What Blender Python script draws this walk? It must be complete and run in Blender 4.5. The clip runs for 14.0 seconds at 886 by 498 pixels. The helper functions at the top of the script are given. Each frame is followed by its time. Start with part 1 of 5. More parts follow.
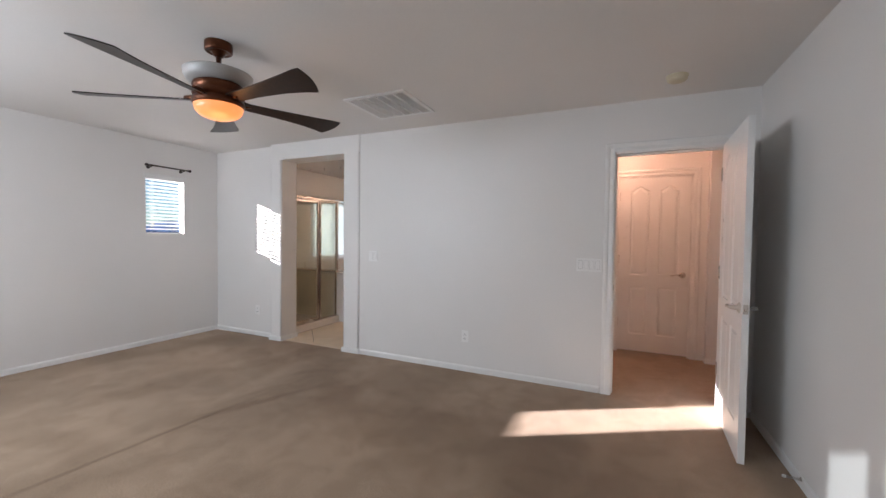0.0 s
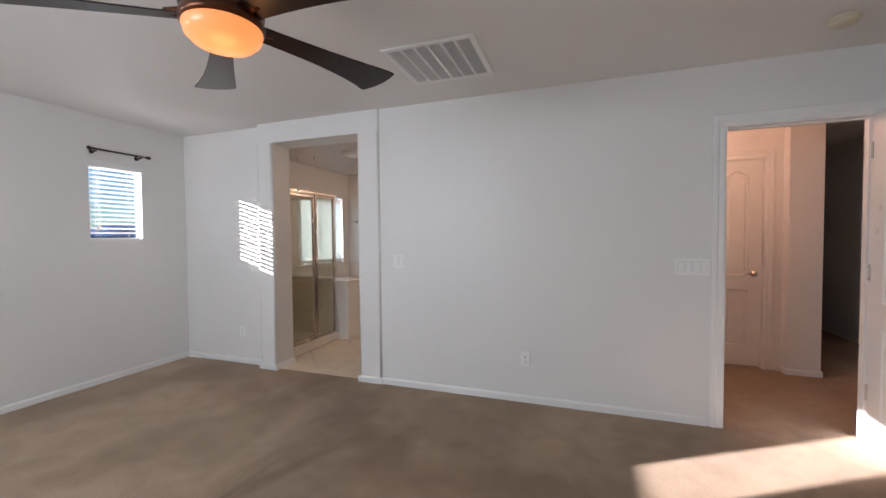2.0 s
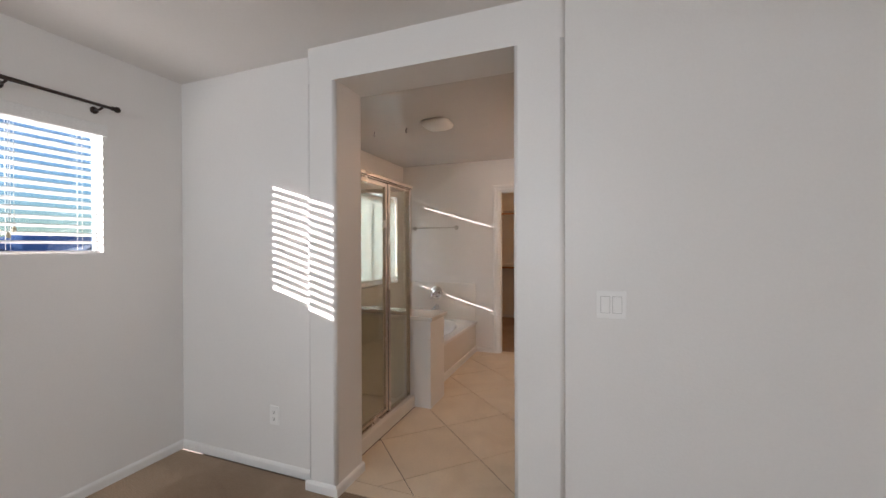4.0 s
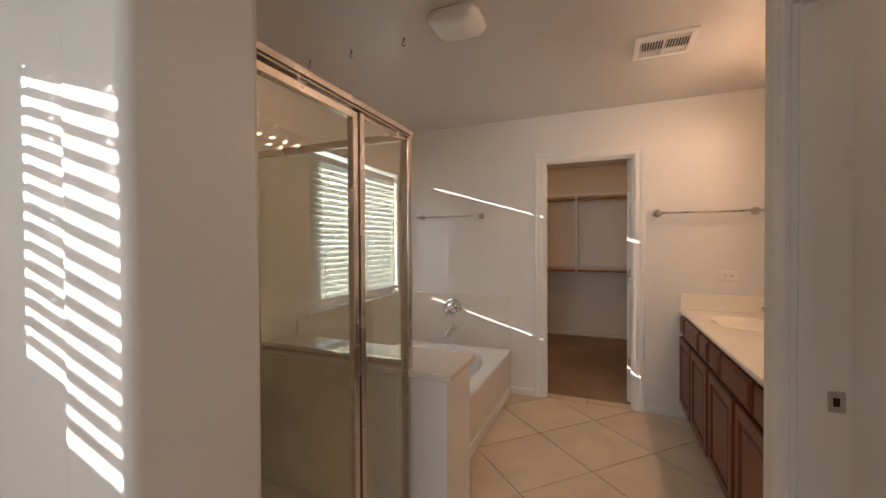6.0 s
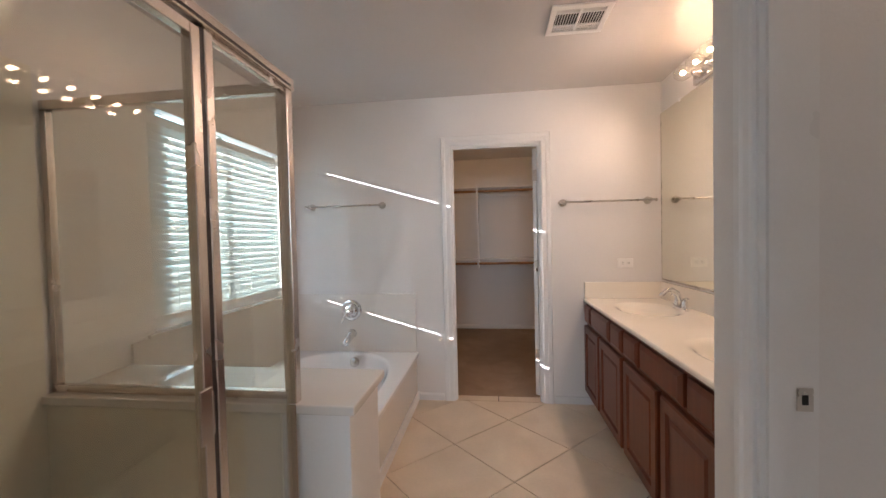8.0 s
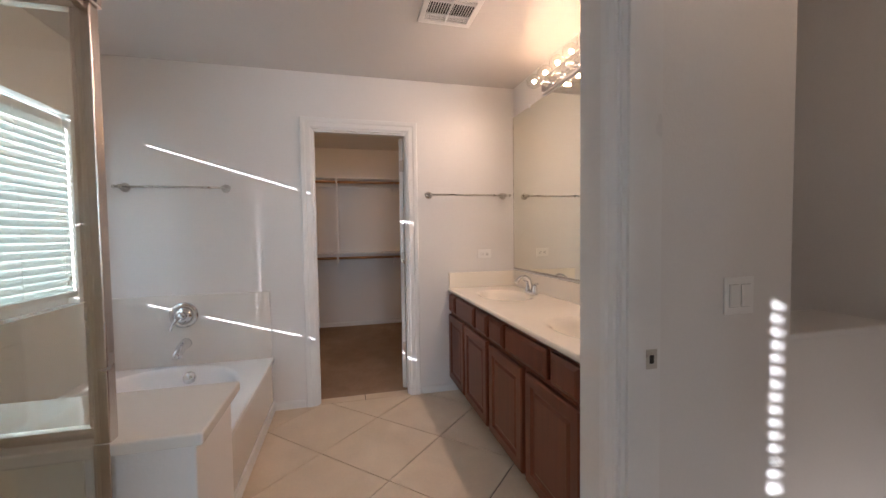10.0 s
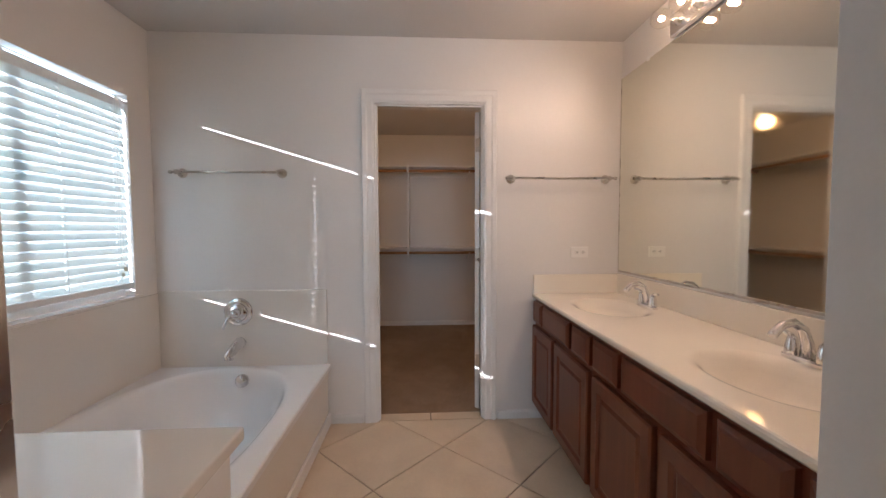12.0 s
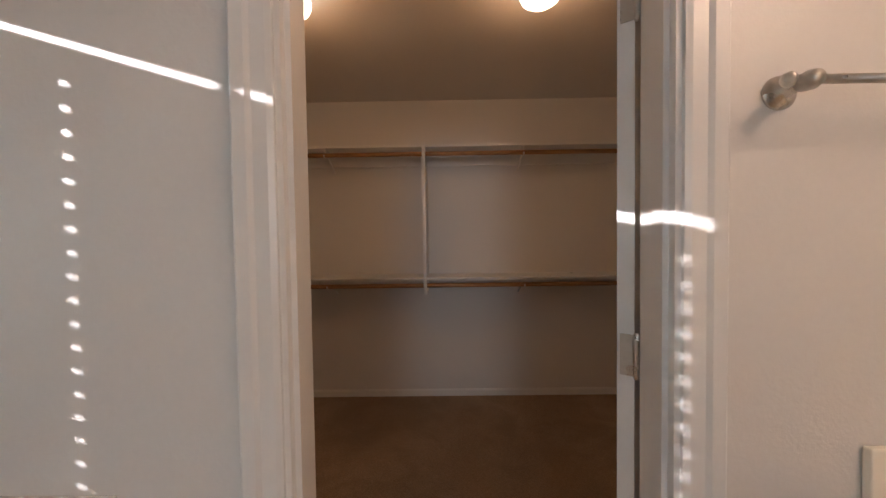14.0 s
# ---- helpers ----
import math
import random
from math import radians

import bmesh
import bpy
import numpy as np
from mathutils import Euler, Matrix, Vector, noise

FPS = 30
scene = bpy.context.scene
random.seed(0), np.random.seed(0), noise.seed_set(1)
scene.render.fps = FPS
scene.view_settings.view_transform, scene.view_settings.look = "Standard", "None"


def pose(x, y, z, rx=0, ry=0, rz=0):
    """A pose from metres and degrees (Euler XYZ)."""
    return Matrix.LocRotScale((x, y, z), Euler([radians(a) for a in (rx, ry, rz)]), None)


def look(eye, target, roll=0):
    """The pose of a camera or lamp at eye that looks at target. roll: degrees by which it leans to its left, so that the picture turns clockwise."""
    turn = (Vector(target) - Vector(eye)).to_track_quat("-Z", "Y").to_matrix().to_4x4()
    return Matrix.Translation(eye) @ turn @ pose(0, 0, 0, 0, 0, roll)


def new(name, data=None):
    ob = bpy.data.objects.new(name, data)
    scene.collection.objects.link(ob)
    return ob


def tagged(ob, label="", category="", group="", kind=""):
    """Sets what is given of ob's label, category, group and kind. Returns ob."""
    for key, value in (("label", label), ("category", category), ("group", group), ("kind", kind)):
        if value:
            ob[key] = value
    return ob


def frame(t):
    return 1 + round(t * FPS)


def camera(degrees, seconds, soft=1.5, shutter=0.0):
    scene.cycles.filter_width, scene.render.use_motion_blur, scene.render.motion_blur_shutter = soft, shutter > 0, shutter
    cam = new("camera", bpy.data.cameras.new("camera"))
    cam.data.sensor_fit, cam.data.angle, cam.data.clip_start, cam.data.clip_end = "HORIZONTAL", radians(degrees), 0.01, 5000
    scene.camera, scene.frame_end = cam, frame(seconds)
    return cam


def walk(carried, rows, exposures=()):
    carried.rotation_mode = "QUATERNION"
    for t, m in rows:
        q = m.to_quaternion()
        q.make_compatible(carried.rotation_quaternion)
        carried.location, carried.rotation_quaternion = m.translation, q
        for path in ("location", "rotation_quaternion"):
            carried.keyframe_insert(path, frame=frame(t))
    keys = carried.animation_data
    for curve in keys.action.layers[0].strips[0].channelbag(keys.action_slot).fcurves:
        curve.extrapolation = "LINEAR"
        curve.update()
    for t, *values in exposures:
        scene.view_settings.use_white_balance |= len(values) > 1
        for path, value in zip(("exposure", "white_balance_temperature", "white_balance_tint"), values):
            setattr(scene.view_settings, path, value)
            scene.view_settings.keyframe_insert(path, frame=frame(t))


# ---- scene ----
cam = camera(97.7, 14.0)
PATH = [
    (0, (0.225, 0.626, 1.312), (-0.605, 2.445, 1.256), 0.7),
    (0.5, (0.205, 0.685, 1.311), (-0.503, 2.554, 1.244), 0.5),
    (1, (0.083, 0.789, 1.307), (-0.569, 2.678, 1.232), 0.2),
    (1.5, (-0.286, 0.91, 1.315), (-0.931, 2.802, 1.242), -0.1),
    (2, (-0.752, 1.1, 1.32), (-1.412, 2.987, 1.256), -0.5),
    (2.5, (-1.192, 1.375, 1.322), (-1.89, 3.25, 1.294), -0.8),
    (3, (-1.663, 1.633, 1.377), (-2.347, 3.512, 1.345), -0.7),
    (3.2, (-1.82, 1.779, 1.36), (-2.511, 3.655, 1.341), -0.6),
    (5.3, (-2.807, 3.371, 1.349), (-3.52, 5.24, 1.34), -0.1),
    (5.5, (-2.851, 3.493, 1.354), (-3.572, 5.358, 1.343), -0.3),
    (6, (-2.913, 3.797, 1.342), (-3.677, 5.645, 1.318), -0.3),
    (6.5, (-2.922, 3.993, 1.337), (-3.698, 5.836, 1.307), -0.5),
    (7, (-2.939, 4.06, 1.337), (-3.687, 5.914, 1.297), -0.8),
    (7.5, (-2.994, 4.102, 1.322), (-3.551, 6.023, 1.278), -1.3),
    (8, (-3.069, 4.144, 1.316), (-3.319, 6.127, 1.264), -1.3),
    (8.5, (-3.117, 4.168, 1.311), (-3.022, 6.165, 1.252), -1.2),
    (9, (-3.149, 4.194, 1.305), (-2.755, 6.154, 1.243), -0.9),
    (9.2, (-3.164, 4.214, 1.292), (-2.666, 6.15, 1.233), -0.9),
    (11.5, (-3.133, 4.496, 1.263), (-2.838, 6.471, 1.147), 0.1),
    (12, (-3.087, 4.766, 1.256), (-2.98, 6.76, 1.152), -0.2),
    (12.5, (-3.102, 5.171, 1.313), (-3.069, 7.167, 1.192), -0.6),
    (13, (-3.078, 5.636, 1.322), (-3.075, 7.632, 1.207), -1.0),
    (13.5, (-3.082, 6.097, 1.328), (-3.097, 8.095, 1.233), -1.2),
    (14, (-3.092, 6.568, 1.335), (-3.112, 8.567, 1.270), -0.8),
]
walk(cam, [(t, look(eye, target, roll)) for t, eye, target, roll in PATH], exposures=[(0, 2.7, 6550, 14), (1.5, 2.6, 6550, 14), (3.2, 2.65, 6600, 14), (5.5, 2.38, 7700, 16), (6.0, 2.5, 7600, 15), (6.5, 2.62, 7500, 15), (7.0, 2.74, 6800, 13), (8.0, 2.86, 6150, 11), (9.2, 2.82, 6100, 11), (11.5, 2.8, 6000, 12), (12.0, 2.65, 6150, 12), (12.5, 2.46, 6450, 12), (13.0, 2.44, 6500, 12), (14, 2.48, 6700, 13)])

# world and sun
SUN = Vector((1.0, 0.58, -0.30)).normalized()
world = bpy.data.worlds.new("sky")
scene.world = world
world.use_nodes = True
wn = world.node_tree.nodes
sky = wn.new("ShaderNodeTexSky")
sky.sky_type = "NISHITA"
sky.sun_disc = False
sky.dust_density, sky.ozone_density = 0.3, 3.0
sky.sun_elevation = math.asin(-SUN.z)
sky.sun_rotation = math.atan2(-SUN.x, -SUN.y)
wn["Background"].inputs["Strength"].default_value = 0.035
world.node_tree.links.new(sky.outputs["Color"], wn["Background"].inputs["Color"])


def lamp(name, kind, energy, color, matrix, **more):
    data = bpy.data.lights.new(name, kind)
    data.energy, data.color = energy, color
    if "size" in more:
        data.shape, data.size, data.size_y = "RECTANGLE", more["size"], more["size_y"]
    if "radius" in more:
        data.shadow_soft_size = more["radius"]
    if "angle" in more:
        data.angle = radians(more["angle"])
    ob = new(name, data)
    ob.matrix_world = matrix
    return ob


lamp("sun", "SUN", 5.0, (1.0, 0.955, 0.98), look((-30, -18, 9), Vector((-30, -18, 9)) + SUN), angle=0.5)
lamp("south_window_daylight", "AREA", 17.0, (0.77, 0.885, 1.0), look((-2.55, -0.30, 1.68), (-1.8, 3.0, 1.2)), size=2.7, size_y=0.64)
lamp("west_window_daylight", "AREA", 2.6, (0.86, 0.93, 1.0), look((-4.98, 0.75, 1.66), (-2.0, 0.75, 1.3)), size=0.44, size_y=0.62)
lamp("bath_window_daylight", "AREA", 4.5, (0.45, 0.76, 1.0), look((-5.20, 6.46, 1.5), (-3.0, 6.46, 1.3)), size=1.3, size_y=1.2)
BULB_YS = [6.65 - 0.145 * k for k in range(6)]
BULB_Z = 2.276
for yb in BULB_YS:
    lamp("vanity_bulb_light", "POINT", 0.05, (1.0, 0.56, 0.38), pose(-1.94, yb, BULB_Z), radius=0.012)
for yb in (BULB_YS[0], BULB_YS[2], BULB_YS[5]):
    vl = lamp("vanity_bulb_throw", "SPOT", 1.75, (1.0, 0.70, 0.53), look((-1.94, yb, BULB_Z), (-2.94, yb, BULB_Z - 0.8)), radius=0.012)
    vl.data.spot_size, vl.data.spot_blend = radians(178), 1.0
lamp("fan_light", "POINT", 0.3, (1.0, 0.5, 0.2), pose(-1.968, 2.188, 1.87), radius=0.1)
lamp("hall_light", "POINT", 2.5, (1.0, 0.52, 0.34), pose(0.3, 5.05, 2.28), radius=0.08)
lamp("closet_light", "POINT", 0.5, (1.0, 0.50, 0.20), pose(-2.67, 8.30, 2.26), radius=0.06)
lamp("closet_light", "POINT", 0.5, (1.0, 0.50, 0.20), pose(-3.78, 8.34, 2.26), radius=0.06)

lamp("toilet_room_light", "POINT", 0.15, (1.0, 0.58, 0.34), pose(-1.75, 4.75, 2.27), radius=0.06)


# materials
def material(name, color, rough=0.5, metal=0.0, mottle=0.06, mottle_scale=3.0, grain=0.05, grain_scale=120.0, bump=0.15, bump_scale=200.0, dist=0.002, **more):
    m = bpy.data.materials.new(name)
    m.use_nodes = True
    nt = m.node_tree
    n, l = nt.nodes, nt.links
    bsdf = n["Principled BSDF"]
    tc = n.new("ShaderNodeTexCoord")
    n1 = n.new("ShaderNodeTexNoise")
    n1.inputs["Scale"].default_value, n1.inputs["Detail"].default_value = mottle_scale, 4
    n2 = n.new("ShaderNodeTexNoise")
    n2.inputs["Scale"].default_value, n2.inputs["Detail"].default_value = grain_scale, 3
    for t in (n1, n2):
        l.new(tc.outputs["Object"], t.inputs["Vector"])
    prev = None
    for tex, amount in ((n1, mottle), (n2, grain)):
        mr = n.new("ShaderNodeMapRange")
        mr.inputs["From Min"].default_value, mr.inputs["From Max"].default_value = 0.25, 0.75
        mr.inputs["To Min"].default_value, mr.inputs["To Max"].default_value = 1 - amount, 1 + amount
        l.new(tex.outputs["Fac"], mr.inputs["Value"])
        if prev is None:
            prev = mr.outputs["Result"]
        else:
            mul = n.new("ShaderNodeMath")
            mul.operation = "MULTIPLY"
            l.new(prev, mul.inputs[0])
            l.new(mr.outputs["Result"], mul.inputs[1])
            prev = mul.outputs["Value"]
    mix = n.new("ShaderNodeVectorMath")
    mix.operation = "SCALE"
    mix.inputs[0].default_value = color
    l.new(prev, mix.inputs["Scale"])
    l.new(mix.outputs["Vector"], bsdf.inputs["Base Color"])
    bsdf.inputs["Metallic"].default_value = metal
    rr = n.new("ShaderNodeMapRange")
    rr.inputs["To Min"].default_value, rr.inputs["To Max"].default_value = max(rough - 0.06, 0.02), min(rough + 0.06, 1)
    l.new(n1.outputs["Fac"], rr.inputs["Value"])
    l.new(rr.outputs["Result"], bsdf.inputs["Roughness"])
    if bump > 0:
        n3 = n.new("ShaderNodeTexNoise")
        n3.inputs["Scale"].default_value, n3.inputs["Detail"].default_value = bump_scale, 2
        l.new(tc.outputs["Object"], n3.inputs["Vector"])
        bp = n.new("ShaderNodeBump")
        bp.inputs["Strength"].default_value, bp.inputs["Distance"].default_value = bump, dist
        l.new(n3.outputs["Fac"], bp.inputs["Height"])
        l.new(bp.outputs["Normal"], bsdf.inputs["Normal"])
    for key, value in more.items():
        bsdf.inputs[key.replace("_", " ")].default_value = value
    m["mix"] = mix.name
    return m


def glass_material(name, color=(0.93, 0.96, 0.95), rough=0.0, gloss=1.0):
    """Thin clear glass: see-through with a Fresnel reflection."""
    m = bpy.data.materials.new(name)
    m.use_nodes = True
    n, l = m.node_tree.nodes, m.node_tree.links
    n.remove(n["Principled BSDF"])
    tr = n.new("ShaderNodeBsdfTransparent")
    tr.inputs["Color"].default_value = (*color, 1)
    gl = n.new("ShaderNodeBsdfGlossy")
    gl.inputs["Roughness"].default_value = rough
    lw = n.new("ShaderNodeLayerWeight")
    lw.inputs["Blend"].default_value = 0.5
    pw = n.new("ShaderNodeMath")
    pw.operation = "POWER"
    pw.inputs[1].default_value = 4.0
    l.new(lw.outputs["Facing"], pw.inputs[0])
    mul = n.new("ShaderNodeMath")
    mul.operation = "MULTIPLY_ADD"
    mul.inputs[1].default_value, mul.inputs[2].default_value = 0.9 * gloss, 0.045 * gloss
    l.new(pw.outputs["Value"], mul.inputs[0])
    mx = n.new("ShaderNodeMixShader")
    l.new(mul.outputs["Value"], mx.inputs["Fac"])
    l.new(tr.outputs["BSDF"], mx.inputs[1])
    l.new(gl.outputs["BSDF"], mx.inputs[2])
    l.new(mx.outputs["Shader"], n["Material Output"].inputs["Surface"])
    return m


def glow_material(name, color, strength, base=(0.9, 0.85, 0.8)):
    m = material(name, base, rough=0.3, bump=0)
    b = m.node_tree.nodes["Principled BSDF"]
    b.inputs["Emission Color"].default_value = (*color, 1)
    b.inputs["Emission Strength"].default_value = strength
    return m


def carpet_material():
    m = material("carpet", (0.385, 0.277, 0.19), rough=0.95, mottle=0.07, mottle_scale=0.9, grain=0.30, grain_scale=150, bump=0.9, bump_scale=210, dist=0.006)
    n, l = m.node_tree.nodes, m.node_tree.links
    n["Principled BSDF"].inputs["Specular IOR Level"].default_value = 0.1
    n["Principled BSDF"].inputs["Sheen Weight"].default_value = 0.15
    # worn and soiled patches with soft outlines
    tc = n.new("ShaderNodeTexCoord")
    mp = n.new("ShaderNodeMapping")
    mp.inputs["Rotation"].default_value, mp.inputs["Scale"].default_value = (0, 0, 0.6), (1.0, 0.5, 1.0)
    l.new(tc.outputs["Object"], mp.inputs["Vector"])
    st = n.new("ShaderNodeTexNoise")
    st.inputs["Scale"].default_value, st.inputs["Detail"].default_value, st.inputs["Distortion"].default_value = 1.15, 9, 0.25
    l.new(mp.outputs["Vector"], st.inputs["Vector"])
    ramp = n.new("ShaderNodeValToRGB")
    ramp.color_ramp.elements[0].position, ramp.color_ramp.elements[0].color = 0.41, (0.81, 0.785, 0.76, 1)
    ramp.color_ramp.elements[1].position, ramp.color_ramp.elements[1].color = 0.58, (1.05, 1.05, 1.05, 1)
    l.new(st.outputs["Fac"], ramp.inputs["Fac"])
    mul = n.new("ShaderNodeVectorMath")
    mul.operation = "MULTIPLY"
    l.new(n[m["mix"]].outputs["Vector"], mul.inputs[0])
    l.new(ramp.outputs["Color"], mul.inputs[1])

    fine = n.new("ShaderNodeTexNoise")
    fine.inputs["Scale"].default_value, fine.inputs["Detail"].default_value, fine.inputs["Distortion"].default_value = 4.5, 8, 0.9
    l.new(tc.outputs["Object"], fine.inputs["Vector"])
    fr_ = n.new("ShaderNodeValToRGB")
    fr_.color_ramp.elements[0].position, fr_.color_ramp.elements[0].color = 0.38, (0.93, 0.92, 0.91, 1)
    fr_.color_ramp.elements[1].position, fr_.color_ramp.elements[1].color = 0.56, (1.05, 1.05, 1.05, 1)
    l.new(fine.outputs["Fac"], fr_.inputs["Fac"])
    worn = n.new("ShaderNodeVectorMath")
    worn.operation = "MULTIPLY"
    l.new(mul.outputs["Vector"], worn.inputs[0])
    l.new(fr_.outputs["Color"], worn.inputs[1])
    mul = worn

    # a soiled walking path across the room and a drag mark in the pile
    prev = mul.outputs["Vector"]
    wob = n.new("ShaderNodeTexNoise")
    wob.inputs["Scale"].default_value, wob.inputs["Detail"].default_value = 2.6, 7
    l.new(tc.outputs["Object"], wob.inputs["Vector"])
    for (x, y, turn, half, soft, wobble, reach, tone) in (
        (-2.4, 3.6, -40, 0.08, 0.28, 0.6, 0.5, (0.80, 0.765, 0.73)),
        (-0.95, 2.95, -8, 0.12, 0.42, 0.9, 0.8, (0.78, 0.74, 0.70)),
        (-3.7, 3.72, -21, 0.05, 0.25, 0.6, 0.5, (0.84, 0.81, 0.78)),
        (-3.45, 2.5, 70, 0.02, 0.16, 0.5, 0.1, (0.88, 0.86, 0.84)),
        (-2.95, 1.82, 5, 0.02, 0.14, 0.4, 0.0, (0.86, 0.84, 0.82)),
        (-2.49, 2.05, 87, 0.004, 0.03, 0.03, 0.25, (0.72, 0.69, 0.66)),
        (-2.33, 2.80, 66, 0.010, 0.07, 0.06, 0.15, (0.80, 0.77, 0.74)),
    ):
        pm = n.new("ShaderNodeMapping")
        pm.vector_type = "TEXTURE"
        pm.inputs["Location"].default_value, pm.inputs["Rotation"].default_value = (x, y, 0), (0, 0, radians(turn))
        l.new(tc.outputs["Object"], pm.inputs["Vector"])
        sx = n.new("ShaderNodeSeparateXYZ")
        l.new(pm.outputs["Vector"], sx.inputs["Vector"])
        off = n.new("ShaderNodeMath")
        off.operation = "MULTIPLY_ADD"
        l.new(wob.outputs["Fac"], off.inputs[0])
        off.inputs[1].default_value, off.inputs[2].default_value = wobble, -wobble / 2
        fac = []
        for axis, lim, fade in (("Y", half, soft), ("X", reach, 0.8)):
            ad = n.new("ShaderNodeMath")
            l.new(sx.outputs[axis], ad.inputs[0])
            l.new(off.outputs["Value"], ad.inputs[1])
            ab = n.new("ShaderNodeMath")
            ab.operation = "ABSOLUTE"
            l.new(ad.outputs["Value"], ab.inputs[0])
            mr = n.new("ShaderNodeMapRange")
            mr.interpolation_type = "SMOOTHSTEP"
            mr.inputs["From Min"].default_value, mr.inputs["From Max"].default_value = lim, lim + fade
            mr.inputs["To Min"].default_value, mr.inputs["To Max"].default_value = 1, 0
            l.new(ab.outputs["Value"], mr.inputs["Value"])
            fac.append(mr.outputs["Result"])
        both = n.new("ShaderNodeMath")
        both.operation = "MULTIPLY"
        l.new(fac[0], both.inputs[0])
        l.new(fac[1], both.inputs[1])
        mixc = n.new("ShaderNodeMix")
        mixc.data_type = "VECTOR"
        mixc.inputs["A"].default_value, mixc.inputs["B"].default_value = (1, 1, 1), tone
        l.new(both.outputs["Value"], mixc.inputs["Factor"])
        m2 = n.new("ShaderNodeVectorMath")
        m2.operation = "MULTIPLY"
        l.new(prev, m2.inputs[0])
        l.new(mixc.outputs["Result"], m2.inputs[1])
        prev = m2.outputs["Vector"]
    l.new(prev, n["Principled BSDF"].inputs["Base Color"])
    return m


def tile_material():
    m = material("floor_tile", (0.75, 0.64, 0.505), rough=0.40, mottle=0.05, mottle_scale=4.0, grain=0.03, grain_scale=60, bump=0.03, bump_scale=14, dist=0.001)
    n, l = m.node_tree.nodes, m.node_tree.links
    oi = n.new("ShaderNodeObjectInfo")
    tc = n.new("ShaderNodeTexCoord")
    add = n.new("ShaderNodeVectorMath")
    add.operation = "MULTIPLY_ADD"
    l.new(oi.outputs["Random"], add.inputs[0])
    add.inputs[1].default_value = (37, 19, 0)
    l.new(tc.outputs["Object"], add.inputs[2])
    vein = n.new("ShaderNodeTexNoise")
    vein.inputs["Scale"].default_value, vein.inputs["Detail"].default_value, vein.inputs["Distortion"].default_value = 2.4, 4, 0.9
    l.new(add.outputs["Vector"], vein.inputs["Vector"])
    ramp = n.new("ShaderNodeValToRGB")
    ramp.color_ramp.elements[0].position, ramp.color_ramp.elements[0].color = 0.34, (0.93, 0.90, 0.86, 1)
    ramp.color_ramp.elements[1].position, ramp.color_ramp.elements[1].color = 0.68, (1.05, 1.045, 1.035, 1)
    l.new(vein.outputs["Fac"], ramp.inputs["Fac"])
    mul = n.new("ShaderNodeVectorMath")
    mul.operation = "MULTIPLY"
    l.new(n[m["mix"]].outputs["Vector"], mul.inputs[0])
    l.new(ramp.outputs["Color"], mul.inputs[1])
    l.new(mul.outputs["Vector"], n["Principled BSDF"].inputs["Base Color"])
    return m


def wood_material(name, dark, light, scale=(1.0, 1.0, 0.08), rough=0.35):
    m = material(name, light, rough=rough, mottle=0.12, mottle_scale=2.0, grain=0.05, bump=0.08, bump_scale=60)
    n, l = m.node_tree.nodes, m.node_tree.links
    tc = n.new("ShaderNodeTexCoord")
    mp = n.new("ShaderNodeMapping")
    mp.inputs["Scale"].default_value = scale
    l.new(tc.outputs["Object"], mp.inputs["Vector"])
    gr = n.new("ShaderNodeTexNoise")
    gr.inputs["Scale"].default_value, gr.inputs["Detail"].default_value, gr.inputs["Distortion"].default_value = 45, 6, 0.6
    l.new(mp.outputs["Vector"], gr.inputs["Vector"])
    ramp = n.new("ShaderNodeValToRGB")
    ramp.color_ramp.elements[0].position, ramp.color_ramp.elements[0].color = 0.35, (*dark, 1)
    ramp.color_ramp.elements[1].position, ramp.color_ramp.elements[1].color = 0.65, (*light, 1)
    l.new(gr.outputs["Fac"], ramp.inputs["Fac"])
    l.new(ramp.outputs["Color"], n["Principled BSDF"].inputs["Base Color"])
    return m


def slat_material(name, through_share):
    m = material(name, (0.82, 0.83, 0.82), rough=0.35, mottle=0.03, grain=0.02, bump=0)
    n, l = m.node_tree.nodes, m.node_tree.links
    tl = n.new("ShaderNodeBsdfTranslucent")
    tl.inputs["Color"].default_value = (0.72, 0.87, 0.88, 1)
    mx = n.new("ShaderNodeMixShader")
    mx.inputs["Fac"].default_value = through_share
    l.new(n["Principled BSDF"].outputs["BSDF"], mx.inputs[1])
    l.new(tl.outputs["BSDF"], mx.inputs[2])
    l.new(mx.outputs["Shader"], n["Material Output"].inputs["Surface"])
    return m


WALL = material("wall_paint", (0.80, 0.785, 0.765), rough=0.42, mottle=0.02, mottle_scale=1.2, grain=0.012, grain_scale=90, bump=0.22, bump_scale=130, dist=0.0025)
CEIL = material("ceiling_paint", (0.76, 0.735, 0.71), rough=0.45, mottle=0.03, mottle_scale=1.0, grain=0.015, grain_scale=90, bump=0.25, bump_scale=110, dist=0.003)
# glossier ceiling paint; its base is darkened to offset strong bulb light
CEILB = material("bathroom_ceiling_toned_paint", (0.68, 0.655, 0.635), rough=0.24, mottle=0.03, mottle_scale=1.0, grain=0.015, grain_scale=90, bump=0.12, bump_scale=60, dist=0.002)
TRIM = material("trim_paint", (0.83, 0.825, 0.81), rough=0.3, mottle=0.03, mottle_scale=5, grain=0.01, bump=0.05, bump_scale=40)
CARPET = carpet_material()
TILE = tile_material()
GROUT = material("grout", (0.20, 0.15, 0.11), rough=0.9, mottle=0.15, bump=0.4)
MARBLE = material("cultured_marble", (0.80, 0.77, 0.72), rough=0.045, mottle=0.03, mottle_scale=2.5, grain=0.01, bump=0.02, bump_scale=8)
